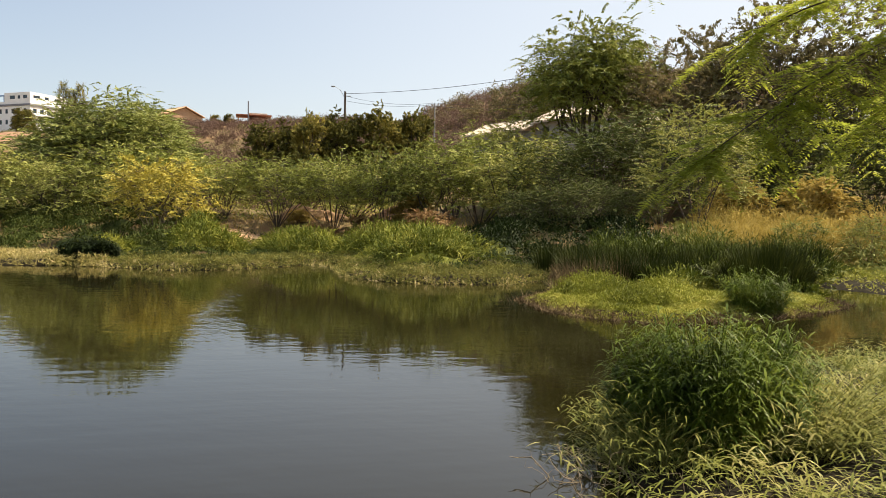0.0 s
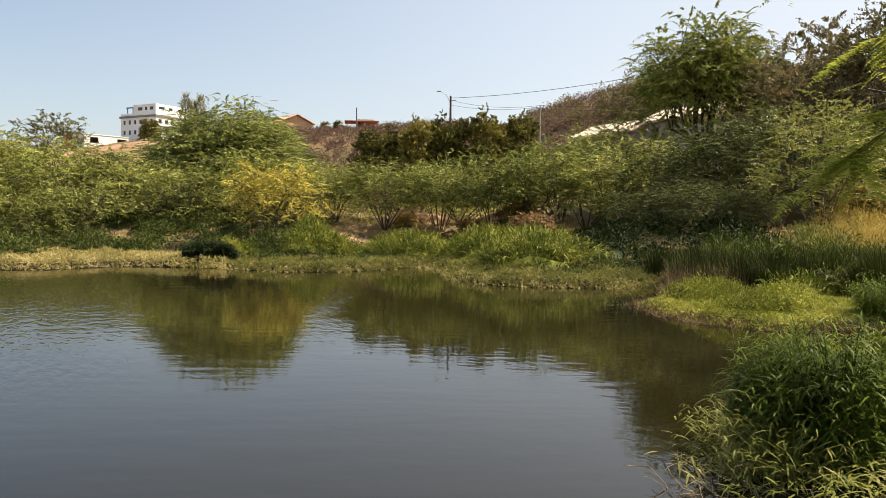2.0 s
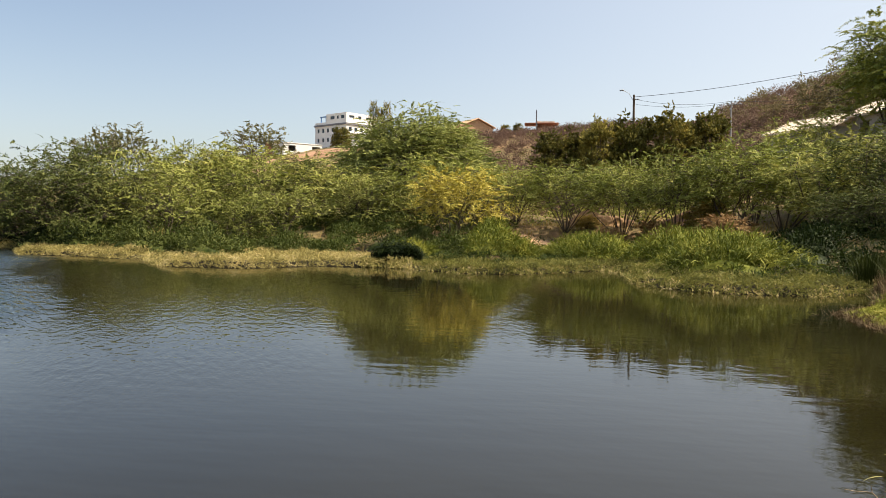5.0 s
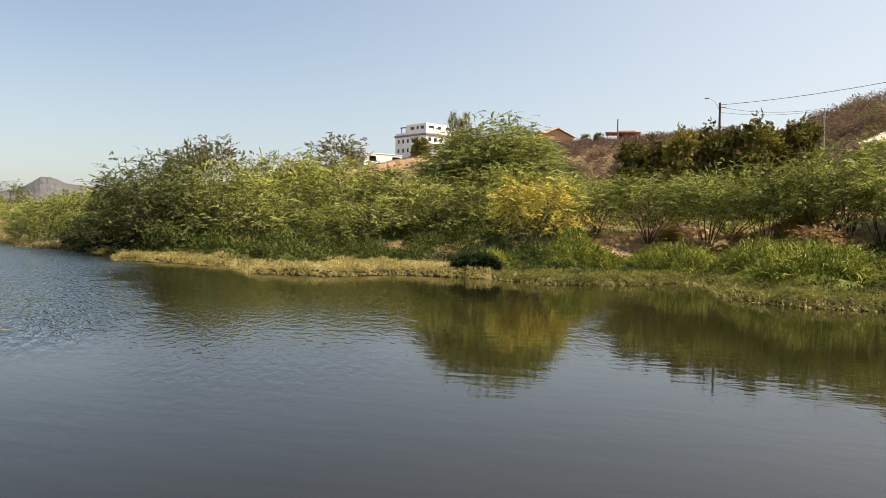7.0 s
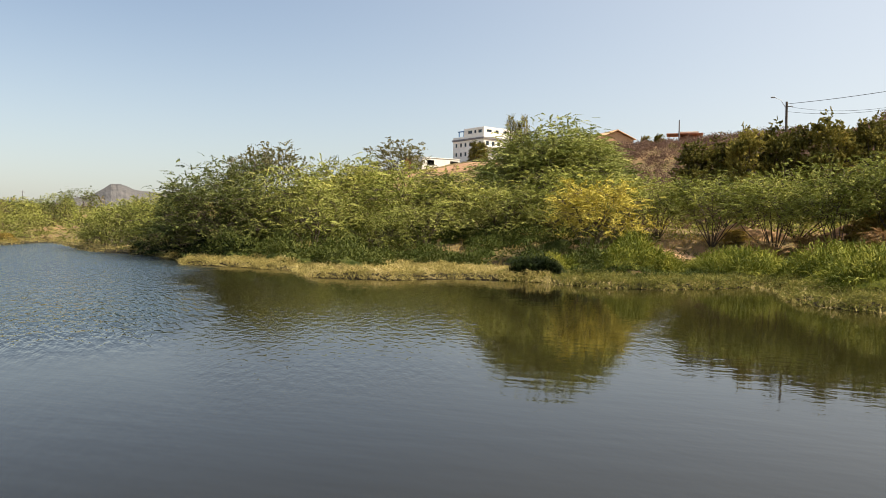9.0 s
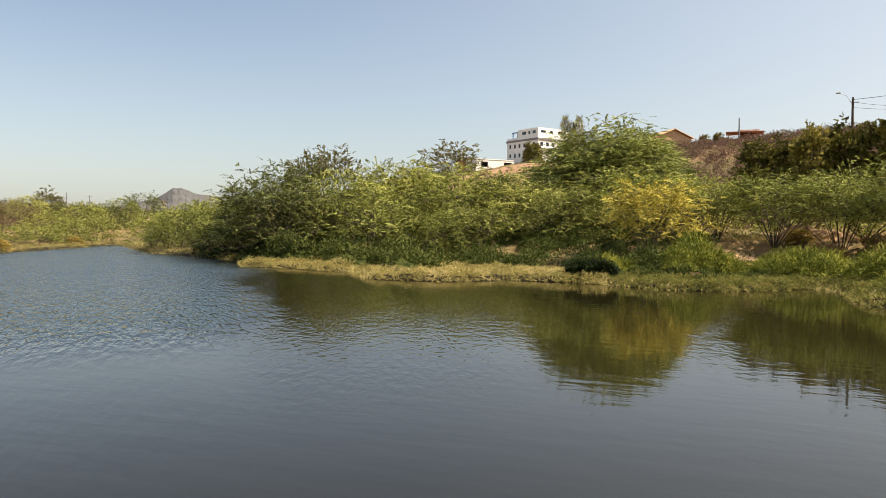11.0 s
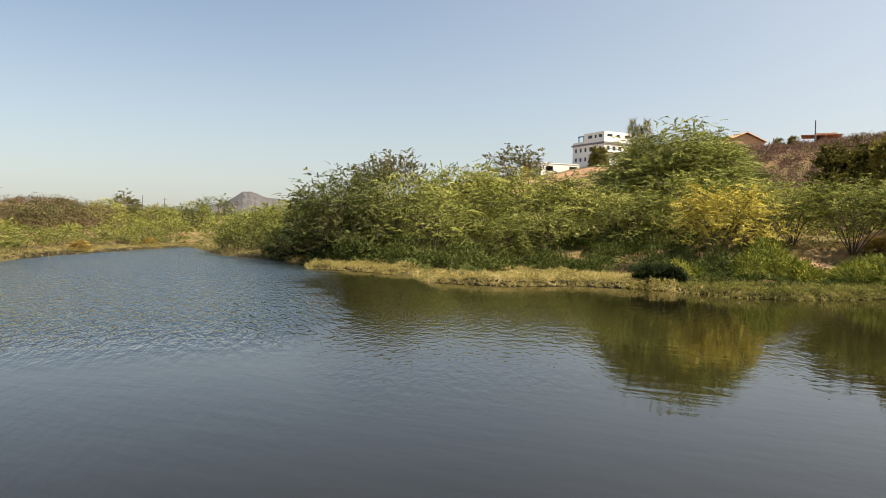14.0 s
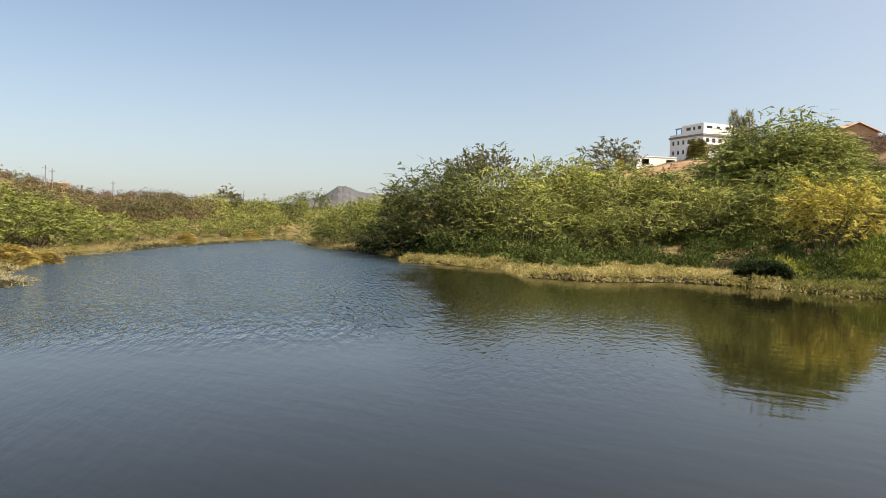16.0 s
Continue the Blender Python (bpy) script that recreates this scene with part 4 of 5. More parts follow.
heaps("islet_tussocks", 44, 90, (1, 12, 16, 27), 0.7, 3.5, 1000, 0.75, 0.55, 0.13, 0.026, GRASS_ISLET, "rounded bright green tussocks on the islet", -30, -4, 25.0)
heaps("right_grass", 37, 150, (6, 30, 22, 44), 0.4, 6, 420, 1.1, 0.75, 0.34, 0.05, GRASS_LUSH, "green grass on the far right bank", -40, -8)
leaf_mat("right_plants", 43, 26000, (6, 30, 22, 44), -0.3, 6, 0.1, 0.5, 0.15, 0.045, GRASS_ISLET, "yellowish green plants on the far right bank", -40, -8, 0.8)
tufts("dead_reeds", 49, 150, (3.2, 8.5, 23.0, 27), 0.0, 2.5, 90, 0.5, 0.3, 0.95, 0.022, STALK, "dead brown reed stalks at the edge of the reeds", -19, -7.5, lean=0.4)
heaps("reed_tops", 46, 70, (6, 15, 26.5, 32), 2.5, 8, 520, 1.1, 1.6, 0.4, 0.032, GRASS_LUSH, "lush green grass behind the reeds", -26, -11)
heaps("dry_grass", 38, 170, (9, 30, 28, 44), 5.0, 11, 900, 1.5, 1.8, 0.45, 0.035, GRASS_GOLD, "dry golden grass in heaps under the trees", -38, -18.5)
heaps("dry_herbs", 45, 120, (8, 32, 28, 50), 4.0, 13, 260, 1.2, 1.1, 0.34, 0.06, LEAF_LIGHT, "green shrubs between the heaps of dry grass", -38, -17)
leaf_mat("left_reeds", 39, 60000, (-60, -25, 4, 24), -0.4, 4, 0.1, 0.5, 0.13, 0.022, GRASS_STRAW, "straw-coloured plants at the edge of the bank", 64, 90, 0.9)
leaf_mat("channel_grass", 40, 60000, (-110, -35, 14, 70), -0.3, 4, 0.15, 0.6, 0.22, 0.05, GRASS_STRAW, "yellowish grass along the channel's banks", 50, 80, 1.2)
grass("dry_floor", 41, 16000, (-36, 14, 36, 62), 8, 30, 0.1, 0.45, 0.8, 0.05, GRASS_DRY, "thin dry grass among the bushes", -20, 44)


def leafy_stems(rng, x, y, z, high, lean, leaves, leaf, width, centre=None):
    """Grass stems that arch over, each with long blades in two rows."""
    n = len(x)
    a = rng.uniform(0, 2 * math.pi, n)
    out = np.stack([np.cos(a), np.sin(a), np.zeros(n)], 1)
    if centre is not None:
        out = unit(out * 0.7 + unit(np.stack([x - centre[0], y - centre[1], np.zeros(n)], 1)))
    o = np.stack([x, y, z], 1)
    verts, segs = [], []
    up = np.array([0, 0, 1.0])
    prev = o
    for k in range(leaves):
        s = (k + 1) / leaves
        p = o + up * (high * s * (1 - 0.18 * lean * s))[:, None] + out * (high * lean * s * s)[:, None]
        segs.append(np.concatenate([prev, p, np.full((n, 1), 0.0035), np.full((n, 1), 0.0028)], 1))
        prev = p
        if s < 0.25:
            continue
        b = rng.uniform(0, 2 * math.pi, n)
        d = unit(np.stack([np.cos(b), np.sin(b), rng.uniform(-0.45, 0.8, n)], 1) + out * 0.25)
        side = unit(np.cross(d, up)) * (width * rng.uniform(0.6, 1.2, n))[:, None] * 0.5
        ll = (leaf * rng.uniform(0.55, 1.25, n))[:, None]
        m1, m2, tip = p + d * ll * 0.3, p + d * ll * 0.68 - up * ll * 0.1, p + d * ll - up * ll * rng.uniform(0.2, 0.5, (n, 1))
        verts.append(np.stack([p - side * 0.4, p + side * 0.4, m1 + side, m1 - side, m2 + side * 0.75, m2 - side * 0.75, tip], 1))
    v = np.concatenate(verts).reshape(-1, 3)
    k = np.arange(len(v) // 7)[:, None] * 7
    quads = np.concatenate([k + np.array([[0, 1, 2, 3]]), k + np.array([[3, 2, 4, 5]])])
    return (v, quads, k + np.array([[5, 4, 6]])), np.concatenate(segs)


def tussock(name, seed, cx, cy, rx, ry, high, n, leaves, leaf, width, mat, label, lean=0.5, edge=0.4, dome=2.5):
    rng = np.random.default_rng(seed)
    r, a = np.sqrt(rng.uniform(0, 1, n)), rng.uniform(0, 2 * math.pi, n)
    x, y = cx + rx * r * np.cos(a), cy + ry * r * np.sin(a)
    z = np.maximum(land(x, y), -0.1) - 0.03
    lobe = 1 + 0.12 * np.sin(3 * a + seed) + 0.08 * np.sin(7 * a + 2 * seed)
    x, y = cx + (x - cx) * lobe, cy + (y - cy) * lobe
    h = high * (edge + (1 - edge) * np.sqrt(np.clip(1 - r ** dome, 0, 1))) * lobe * rng.uniform(0.6, 1.08, n)
    (v, q, t), segs = leafy_stems(rng, x, y, z, h, lean * (0.3 + r), leaves, leaf, width, (cx, cy))
    thing = tagged(new(name), label, "grass")
    thing.matrix_basis = pose(cx, cy, 0)
    shift = np.array([cx, cy, 0])
    tagged(soup("foliage", v - shift, q, t, mat, thing), kind="stuff")
    v, q = tubes(segs[::2], 3)
    tagged(soup("stalk", v - shift, q, [], mat, thing), kind="stuff")
    return thing


tussock("grass_clump", 51, 2.56, 7.35, 0.8, 0.72, 1.12, 3600, 8, 0.2, 0.019, GRASS_CLUMP, "large dense clump of long-bladed green grass in the shallows", 0.3, 0.16, 2.0)
tussock("grass_clump", 57, 2.02, 6.95, 0.5, 0.5, 0.62, 420, 6, 0.16, 0.015, GRASS_SKIRT, "loose yellowing grass at the foot of the large clump", 0.7, 0.35)
tussock("grass_clump", 58, 3.35, 7.3, 0.6, 0.7, 0.72, 520, 6, 0.17, 0.017, GRASS_SKIRT, "loose light green grass beside the large clump", 0.6, 0.35)
tussock("grass_clump", 52, 7.5, 18.6, 0.52, 0.46, 1.02, 750, 6, 0.22, 0.022, GRASS_CLUMP, "small round tussock of green grass on the islet")
# this clump's shaded side is put into its near-black leaf colour
tussock("grass_clump", 53, *at(24.3, 37.2), 1.1, 0.9, 1.0, 1700, 6, 0.3, 0.06, HERB_SHADED, "dark green rounded clump at the water's edge", 0.3, 0.25, 2.2)


def rushes(seed, az, d, wide, deep, high, n, width, lean, mat, label, way=None):
    """A clump of stiff straight blades; way: the direction in which they all lean."""
    rng = np.random.default_rng(seed)
    cx, cy = at(az, d)
    r, a = np.sqrt(rng.uniform(0, 1, n)), rng.uniform(0, 2 * math.pi, n)
    x, y = cx + wide * r * np.cos(a), cy + deep * r * np.sin(a)
    bend = a + rng.normal(size=n) * 0.4 if way is None else way + rng.normal(size=n) * 0.35
    tall = high * (1 - 0.45 * r ** 2) * rng.uniform(0.6, 1.08, n)
    v, q, t = blades(rng, x, y, np.maximum(land(x, y), -0.05) - 0.04, tall, lean * (0.4 + r), width, bend)
    ob = soup("rush_clump", v - [cx, cy, 0], q, t, mat)
    ob.location = (cx, cy, 0)
    return tagged(ob, label, "rushes")


rushes(54, -22.6, 24.6, 1.3, 0.8, 1.75, 2600, 0.026, 0.3, REED, "large dark green clump of rushes behind the islet")
rushes(56, -20.6, 24.2, 0.55, 0.5, 1.15, 330, 0.03, 0.95, RUSH, "spiky clump of rushes with pale glinting blades", math.pi)
rng = np.random.default_rng(55)
x, y, s = scatter(rng, 10500, (0.8, 8, 5, 13), -0.4, 3.2, -42, -6)
ok = rng.random(len(x)) < 0.12 + 0.95 * mound(x, y, 0.3, 3) ** 1.5
x, y = x[ok], y[ok]
keep = np.hypot(x - 2.5, y - 7.35) > 0.6
(v, q, t), segs = leafy_stems(rng, x[keep], y[keep], np.maximum(land(x[keep], y[keep]), -0.05) - 0.02, rng.uniform(0.15, 0.3, keep.sum()) * (0.6 + 1.2 * mound(x[keep], y[keep], 0.35, 3)), np.full(keep.sum(), 1.0), 6, 0.19, 0.019)
tagged(soup("near_grass", v, q, t, GRASS_NEAR), "tangled light green water grass on the near shore", "grass", kind="stuff")


def dead_branch(seed, x, y, span, n):
    """Dry broken stems that stick out of the shallows."""
    rng = np.random.default_rng(seed)
    segs = []
    for _ in range(n):
        p = np.array([x, y, -0.08]) + np.append(rng.normal(size=2) * span * 0.5, 0)
        w = unit(np.append(rng.normal(size=2) + [-0.5, -0.2], rng.uniform(0.2, 1.1)))
        r = rng.uniform(0.003, 0.007)
        for k in range(5):
            q = p + w * rng.uniform(0.05, 0.14)
            segs.append([*p, *q, r, r * 0.85])
            if rng.random() < 0.45:
                b = unit(w + rng.normal(size=3) * 0.8)
                segs.append([*q, *(q + b * rng.uniform(0.06, 0.15)), r * 0.6, r * 0.3])
            p, w, r = q, unit(w + rng.normal(size=3) * 0.4 + [0, 0, -0.12]), r * 0.85
    v, f = tubes(segs, 4)
    base = np.array([x, y, 0])
    ob = tagged(soup("dead_branch", v - base, f, [], STRAW), kind="stuff")
    ob.matrix_basis = pose(x, y, 0)
    return tagged(ob, "tangle of dry broken twigs in the shallow water", "branch", kind="stuff")


dead_branch(71, 1.4, 6.5, 0.45, 40)
dead_branch(72, 1.75, 6.15, 0.4, 22)
dead_branch(73, *at(-5.8, 21.0), 0.5, 14)


def earth_mound(seed, az, d, long, deep, high, label, mat=SAND):
    """A low heap of bare sandy earth with an uneven back."""
    rng = np.random.default_rng(seed)
    x, y, scale = site(az, d)
    long, deep, high = long * scale, deep * scale, high * scale
    n = 28
    u, w = np.meshgrid(np.linspace(-1, 1, n), np.linspace(-1, 1, n), indexing="ij")
    r = np.sqrt(u ** 2 + w ** 2)
    z = high * np.clip(1 - r ** 2, 0, 1) ** 0.8 * (0.8 + 0.3 * np.sin(u * 4 + seed) * np.cos(w * 5)) + rng.normal(size=r.shape) * 0.02 * (r < 0.95)
    a = radians(az)
    px, py = u * long / 2, w * deep / 2
    gx, gy = x + px * math.cos(a) - py * math.sin(a), y + px * math.sin(a) + py * math.cos(a)
    verts = np.stack([gx - x, gy - y, land(gx, gy) - gz(x, y) + z - 0.05], -1).reshape(-1, 3)
    i, j = np.meshgrid(np.arange(n - 1), np.arange(n - 1), indexing="ij")
    quads = np.stack([i * n + j, i * n + n + j, i * n + n + j + 1, i * n + j + 1], -1).reshape(-1, 4)
    ob = soup("earth_mound", verts, quads, [], mat)
    ob.data.polygons.foreach_set("use_smooth", [True] * len(ob.data.polygons))
    ob.location = (x, y, gz(x, y))
    return tagged(ob, label, "earth")


earth_mound(1, 13.4, 43.0, 5.2, 3.6, 0.25, "low heap of bare sandy orange earth")
earth_mound(4, 30.0, 218.0, 30.0, 18.0, 1.3, "bare reddish cut slope below the hilltop houses", CUT)
earth_mound(2, 3.0, 49.0, 5.0, 3.0, 0.9, "bare reddish earth bank behind the bushes", CUT)
earth_mound(3, 9.6, 50.0, 5.0, 3.0, 0.9, "bare reddish earth bank behind the bushes")


# ---- the branch that hangs in from a tree beside the camera ----
def overhang():
    rng = np.random.default_rng(81)
    bx, by = 3.7, 2.1
    thing = tagged(new("overhanging_tree"), "young tree with bright green fern-like leaves beside the camera", "tree")
    thing.matrix_basis = pose(bx, by, gz(bx, by))
    base = np.array([bx, by, gz(bx, by)])
    crown = np.array([3.45, 2.25, 2.7])
    v, f = tubes([[*base, *((base + crown) / 2 + [0.05, 0, 0]), 0.06, 0.05], [*((base + crown) / 2 + [0.05, 0, 0]), *crown, 0.05, 0.035]], 8)
    soup("trunk", v - base, f, [], BARK, thing)
    boughs = [[(2.5, 2.85, 3.15), (1.75, 2.95, 2.95), (1.35, 3.05, 2.7), (0.98, 3.1, 2.42)],
              [(2.5, 2.8, 3.25), (1.9, 3.1, 3.2), (1.45, 3.25, 3.08), (1.2, 3.3, 2.92)],
              [(2.55, 2.8, 2.9), (2.1, 3.2, 2.75), (1.95, 3.35, 2.7), (1.8, 3.45, 2.58)],
              [(2.4, 2.9, 3.4), (1.6, 3.2, 3.47), (1.05, 3.3, 3.4), (0.8, 3.35, 3.22)]]
    o, d = [], []
    for k, bough in enumerate(boughs):
        pts = np.array([crown, *bough])
        dense = np.stack([np.interp(np.linspace(0, 4, 25), range(5), pts[:, c]) for c in range(3)], 1)
        for _ in range(3):
            dense[1:-1] = (dense[:-2] + 2 * dense[1:-1] + dense[2:]) / 4
        r = np.linspace(0.009, 0.002, 25)
        v, f = tubes(np.concatenate([dense[:-1], dense[1:], r[:-1, None], r[1:, None]], 1), 5)
        soup("bough", v - base, f, [], BARK, thing)
        along = unit(dense[1:] - dense[:-1])
        first = 21 if k == 3 else 6
        for j in range(first, 24):
            for _ in range(1 if k == 3 else 4 if k == 0 and j > 14 else 2):
                o.append(dense[j] + rng.normal(size=3) * 0.01)
                d.append(along[j] * 0.5 + rng.normal(size=3) * [0.6, 0.6, 0.35] + [0, 0, 0.05])
    o, d = np.array(o), unit(np.array(d))
    # each leaf: a stalk with pairs of feathered side leaflets
    n, pairs = len(o), 6
    span = rng.uniform(0.13, 0.26, n)
    s = np.linspace(0.2, 1.0, pairs)[None, :, None]
    p = o[:, None] + d[:, None] * span[:, None, None] * s + np.array([0, 0, -0.3]) * span[:, None, None] * s * s
    side = unit(np.cross(d, [0, 0, 1.0]))[:, None]
    po = np.concatenate([p, p], 1).reshape(-1, 3)
    pd = np.concatenate([unit(d[:, None] * 0.7 + side * g + [0, 0, -0.25] + rng.normal(size=p.shape) * 0.12) for g in (1.0, -1.0)], 1).reshape(-1, 3)
    v, f = feathers(rng, po, pd, rng.uniform(0.08, 0.13, len(po)), 18, 0.028, 0.3, 0.4, 1.6, 0.9)
    tagged(soup("crown", v - base, [], f, LEAF_NEAR, thing, "bright green fern-like leaves"), kind="stuff")
    st = np.concatenate([o, o + d * span[:, None] + np.array([0, 0, -0.3]) * span[:, None], np.full((n, 1), 0.0014), np.full((n, 1), 0.0008)], 1)
    v, f = tubes(st, 3)
    tagged(soup("leaf_stalk", v - base, f, [], LEAF_NEAR, thing), kind="stuff")


overhang()


# ---- buildings and lines on the hill ----
def paint(name, col, rough=0.8, stain=0.75):
    return rough_material(name, [(0.3, tuple(c * stain for c in col)), (0.6, col)], 0.6, rough, 0.1, 10.0)


WHITE = paint("white_plaster", (0.8, 0.79, 0.76), 0.8, 0.88)
GREY = paint("grey_cornice", (0.2, 0.2, 0.22))
BRICK = rough_material("red_brick", [(0.3, (0.22, 0.09, 0.05)), (0.7, (0.42, 0.2, 0.11))], 2.0, 0.9, 0.2)
CLAY = rough_material("pale_brick", [(0.3, (0.44, 0.25, 0.14)), (0.7, (0.66, 0.42, 0.25))], 1.5, 0.9, 0.2)
TILE = rough_material("pale_roof_tile", [(0.3, (0.5, 0.38, 0.26)), (0.65, (0.8, 0.68, 0.54))], 0.9, 0.85, 0.2)
TILE_RED = rough_material("red_roof_tile", [(0.3, (0.28, 0.11, 0.06)), (0.7, (0.45, 0.2, 0.12))], 0.9, 0.85, 0.2)
CONCRETE = paint("concrete", (0.34, 0.32, 0.3), 0.9, 0.7)
BLUE = paint("blue_trim", (0.1, 0.2, 0.4), 0.5)
CABLE = paint("black_cable", (0.03, 0.03, 0.03), 0.6)
STEEL = paint("galvanised_steel", (0.4, 0.41, 0.42), 0.45)
ROCK = rough_material("bare_rock", [(0.35, (0.06, 0.06, 0.065)), (0.58, (0.1, 0.095, 0.095)), (0.8, (0.26, 0.23, 0.21))], 0.012, 0.95, 0.4, 9.0)


def glass_material():
    m, n, l, b = material("window_glass")
    b.inputs["Base Color"].default_value = (0.02, 0.03, 0.04, 1)
    b.inputs["Roughness"].default_value, b.inputs["Specular IOR Level"].default_value = 0.08, 0.6
    return m


GLASS = glass_material()


def box(bm, x0, x1, y0, y1, z0, z1, bevel=0.0):
    r = bmesh.ops.create_cube(bm, size=1.0, matrix=Matrix.Translation(((x0 + x1) / 2, (y0 + y1) / 2, (z0 + z1) / 2)) @ Matrix.Diagonal((x1 - x0, y1 - y0, z1 - z0, 1)))
    if bevel:
        edges = {e for v in r["verts"] for e in v.link_edges}
        bmesh.ops.bevel(bm, geom=list(edges), offset=bevel, segments=1, affect="EDGES")


def block(name, size, mat, parent, label="", bevel=0.03):
    bm = bmesh.new()
    box(bm, *size, bevel)
    return part(name, bm, mat, parent, label)


def wall_with_holes(name, along, z0, z1, holes, y0, y1, mat, parent, turn=False):
    """A wall along x (or along y) with real window openings: (start, end, sill, head)."""
    bm = bmesh.new()
    a0, a1 = along
    cuts = sorted({a0, a1, *(h[0] for h in holes), *(h[1] for h in holes)})
    levels = sorted({z0, z1, *(h[2] for h in holes), *(h[3] for h in holes)})
    for s, e in zip(cuts, cuts[1:]):
        for lo, hi in zip(levels, levels[1:]):
            if not any(h[0] <= s and h[1] >= e and h[2] <= lo and h[3] >= hi for h in holes):
                box(bm, *((y0, y1, s, e) if turn else (s, e, y0, y1)), lo, hi)
    bmesh.ops.remove_doubles(bm, verts=bm.verts[:], dist=1e-4)
    # faces between two neighbours lie inside the wall
    seen = collections.defaultdict(list)
    for f in bm.faces:
        seen[tuple(round(c, 3) for c in f.calc_center_median())].append(f)
    bmesh.ops.delete(bm, geom=[f for fs in seen.values() if len(fs) > 1 for f in fs], context="FACES_ONLY")
    return part(name, bm, mat, parent)


def window(parent, a0, a1, z0, z1, depth, turn=False):
    """A pane set back in its opening, with a frame round it."""
    def at_wall(s, e, d0, d1):
        return (d0, d1, s, e) if turn else (s, e, d0, d1)
    bm = bmesh.new()
    for s, e, lo, hi in ((a0, a1, z0, z0 + 0.08), (a0, a1, z1 - 0.08, z1), (a0, a0 + 0.08, z0 + 0.08, z1 - 0.08), (a1 - 0.08, a1, z0 + 0.08, z1 - 0.08)):
        box(bm, *at_wall(s, e, depth + 0.1, depth + 0.16), lo, hi)
    w = part("window", bm, GREY, parent)
    bm = bmesh.new()
    box(bm, *at_wall(a0 + 0.06, a1 - 0.06, depth + 0.12, depth + 0.14), z0 + 0.06, z1 - 0.06)
    part("pane", bm, GLASS, w)


def stand(name, az, d, turn, label, category, sink=0.3):
    """An empty at the foot of a building; its x runs along the front, its y away from it."""
    x, y, scale = site(az, d)
    ob = tagged(new(name), label, category)
    ob.matrix_basis = pose(x, y, gz(x, y) - sink, 0, 0, turn) @ Matrix.Scale(scale, 4)
    return ob


def white_building():
    # the near corner stands at the origin: one face runs along x, the other along y
    b = stand("apartment_building", 27.85, 246, 27.4 + 40, "white three-storey building with dark windows on the hill", "building", 0.0)
    x, y = at(27.85, 246)
    b.matrix_basis = pose(x, y, EYE + 246 * math.tan(radians(5.45)), 0, 0, 27.4 + 42)
    long_x, long_y, low, high = 13.0, 15.0, 6.0, 9.6
    wide = [(1.0 + 2.4 * k, 2.3 + 2.4 * k) for k in range(5)]
    deep = [(1.4 + 2.3 * k, 2.4 + 2.3 * k) for k in range(6)]
    holes_x = [(s, e, z, z + 1.3) for z in (1.0, 4.0) for s, e in wide]
    holes_y = [(s, e, z, z + 1.3) for z in (1.0, 4.0) for s, e in deep]
    wall_with_holes("wall", (0, long_x), -4, low, holes_x, 0, 0.25, WHITE, b)
    wall_with_holes("wall", (0.25, long_y), -4, low, holes_y, 0, 0.25, WHITE, b, True)
    for z in (1.0, 4.0):
        for s, e in wide:
            window(b, s, e, z, z + 1.3, 0)
        for s, e in deep:
            window(b, s, e, z, z + 1.3, 0, True)
    block("wall", (0.25, long_x, long_y - 0.25, long_y, -4, low), WHITE, b)
    block("wall", (long_x - 0.25, long_x, 0.25, long_y - 0.25, -4, low), WHITE, b)
    block("floor_slab", (-0.35, long_x, -0.35, long_y + 0.3, low, low + 0.55), GREY, b, "dark grey projecting ledge")
    up_y = 9.5
    top_x = [(1.2, 3.4), (5.0, 6.4), (8.4, 10.6)]
    top_y = [(1.0, 2.6), (3.6, 4.6), (5.6, 7.6)]
    wall_with_holes("wall", (0, long_x), low + 0.55, high, [(s, e, 8.2, 9.0) for s, e in top_x], 0, 0.25, WHITE, b)
    wall_with_holes("wall", (0.25, up_y), low + 0.55, high, [(s, e, 8.0, 9.0) for s, e in top_y], 0, 0.25, WHITE, b, True)
    for s, e in top_x:
        window(b, s, e, 8.2, 9.0, 0)
    for s, e in top_y:
        window(b, s, e, 8.0, 9.0, 0, True)
    block("wall", (0.25, long_x, up_y - 0.25, up_y, low + 0.55, high), WHITE, b)
    block("roof", (0, long_x, 0, up_y, high, high + 0.18), WHITE, b)
    block("parapet", (0, 0.2, up_y, long_y, low + 0.55, low + 1.3), WHITE, b)
    for k, yy in enumerate((up_y + 0.2, up_y + 2.6)):
        block("post", (0.1, 0.4, yy, yy + 0.3, low + 1.3, high - 0.7), BLUE, b, "blue post of the roof terrace")
    block("beam", (0.1, 0.4, up_y, up_y + 3.2, high - 0.7, high - 0.35), BLUE, b, "blue beam of the roof terrace")
    block("balcony", (0.6, 6.5, -1.2, -0.02, 3.1, 3.3), CONCRETE, b)
    for xx in (0.7, 3.5, 6.2):
        block("post", (xx, xx + 0.2, -1.15, -0.95, -4, 3.1), CONCRETE, b)


white_building()


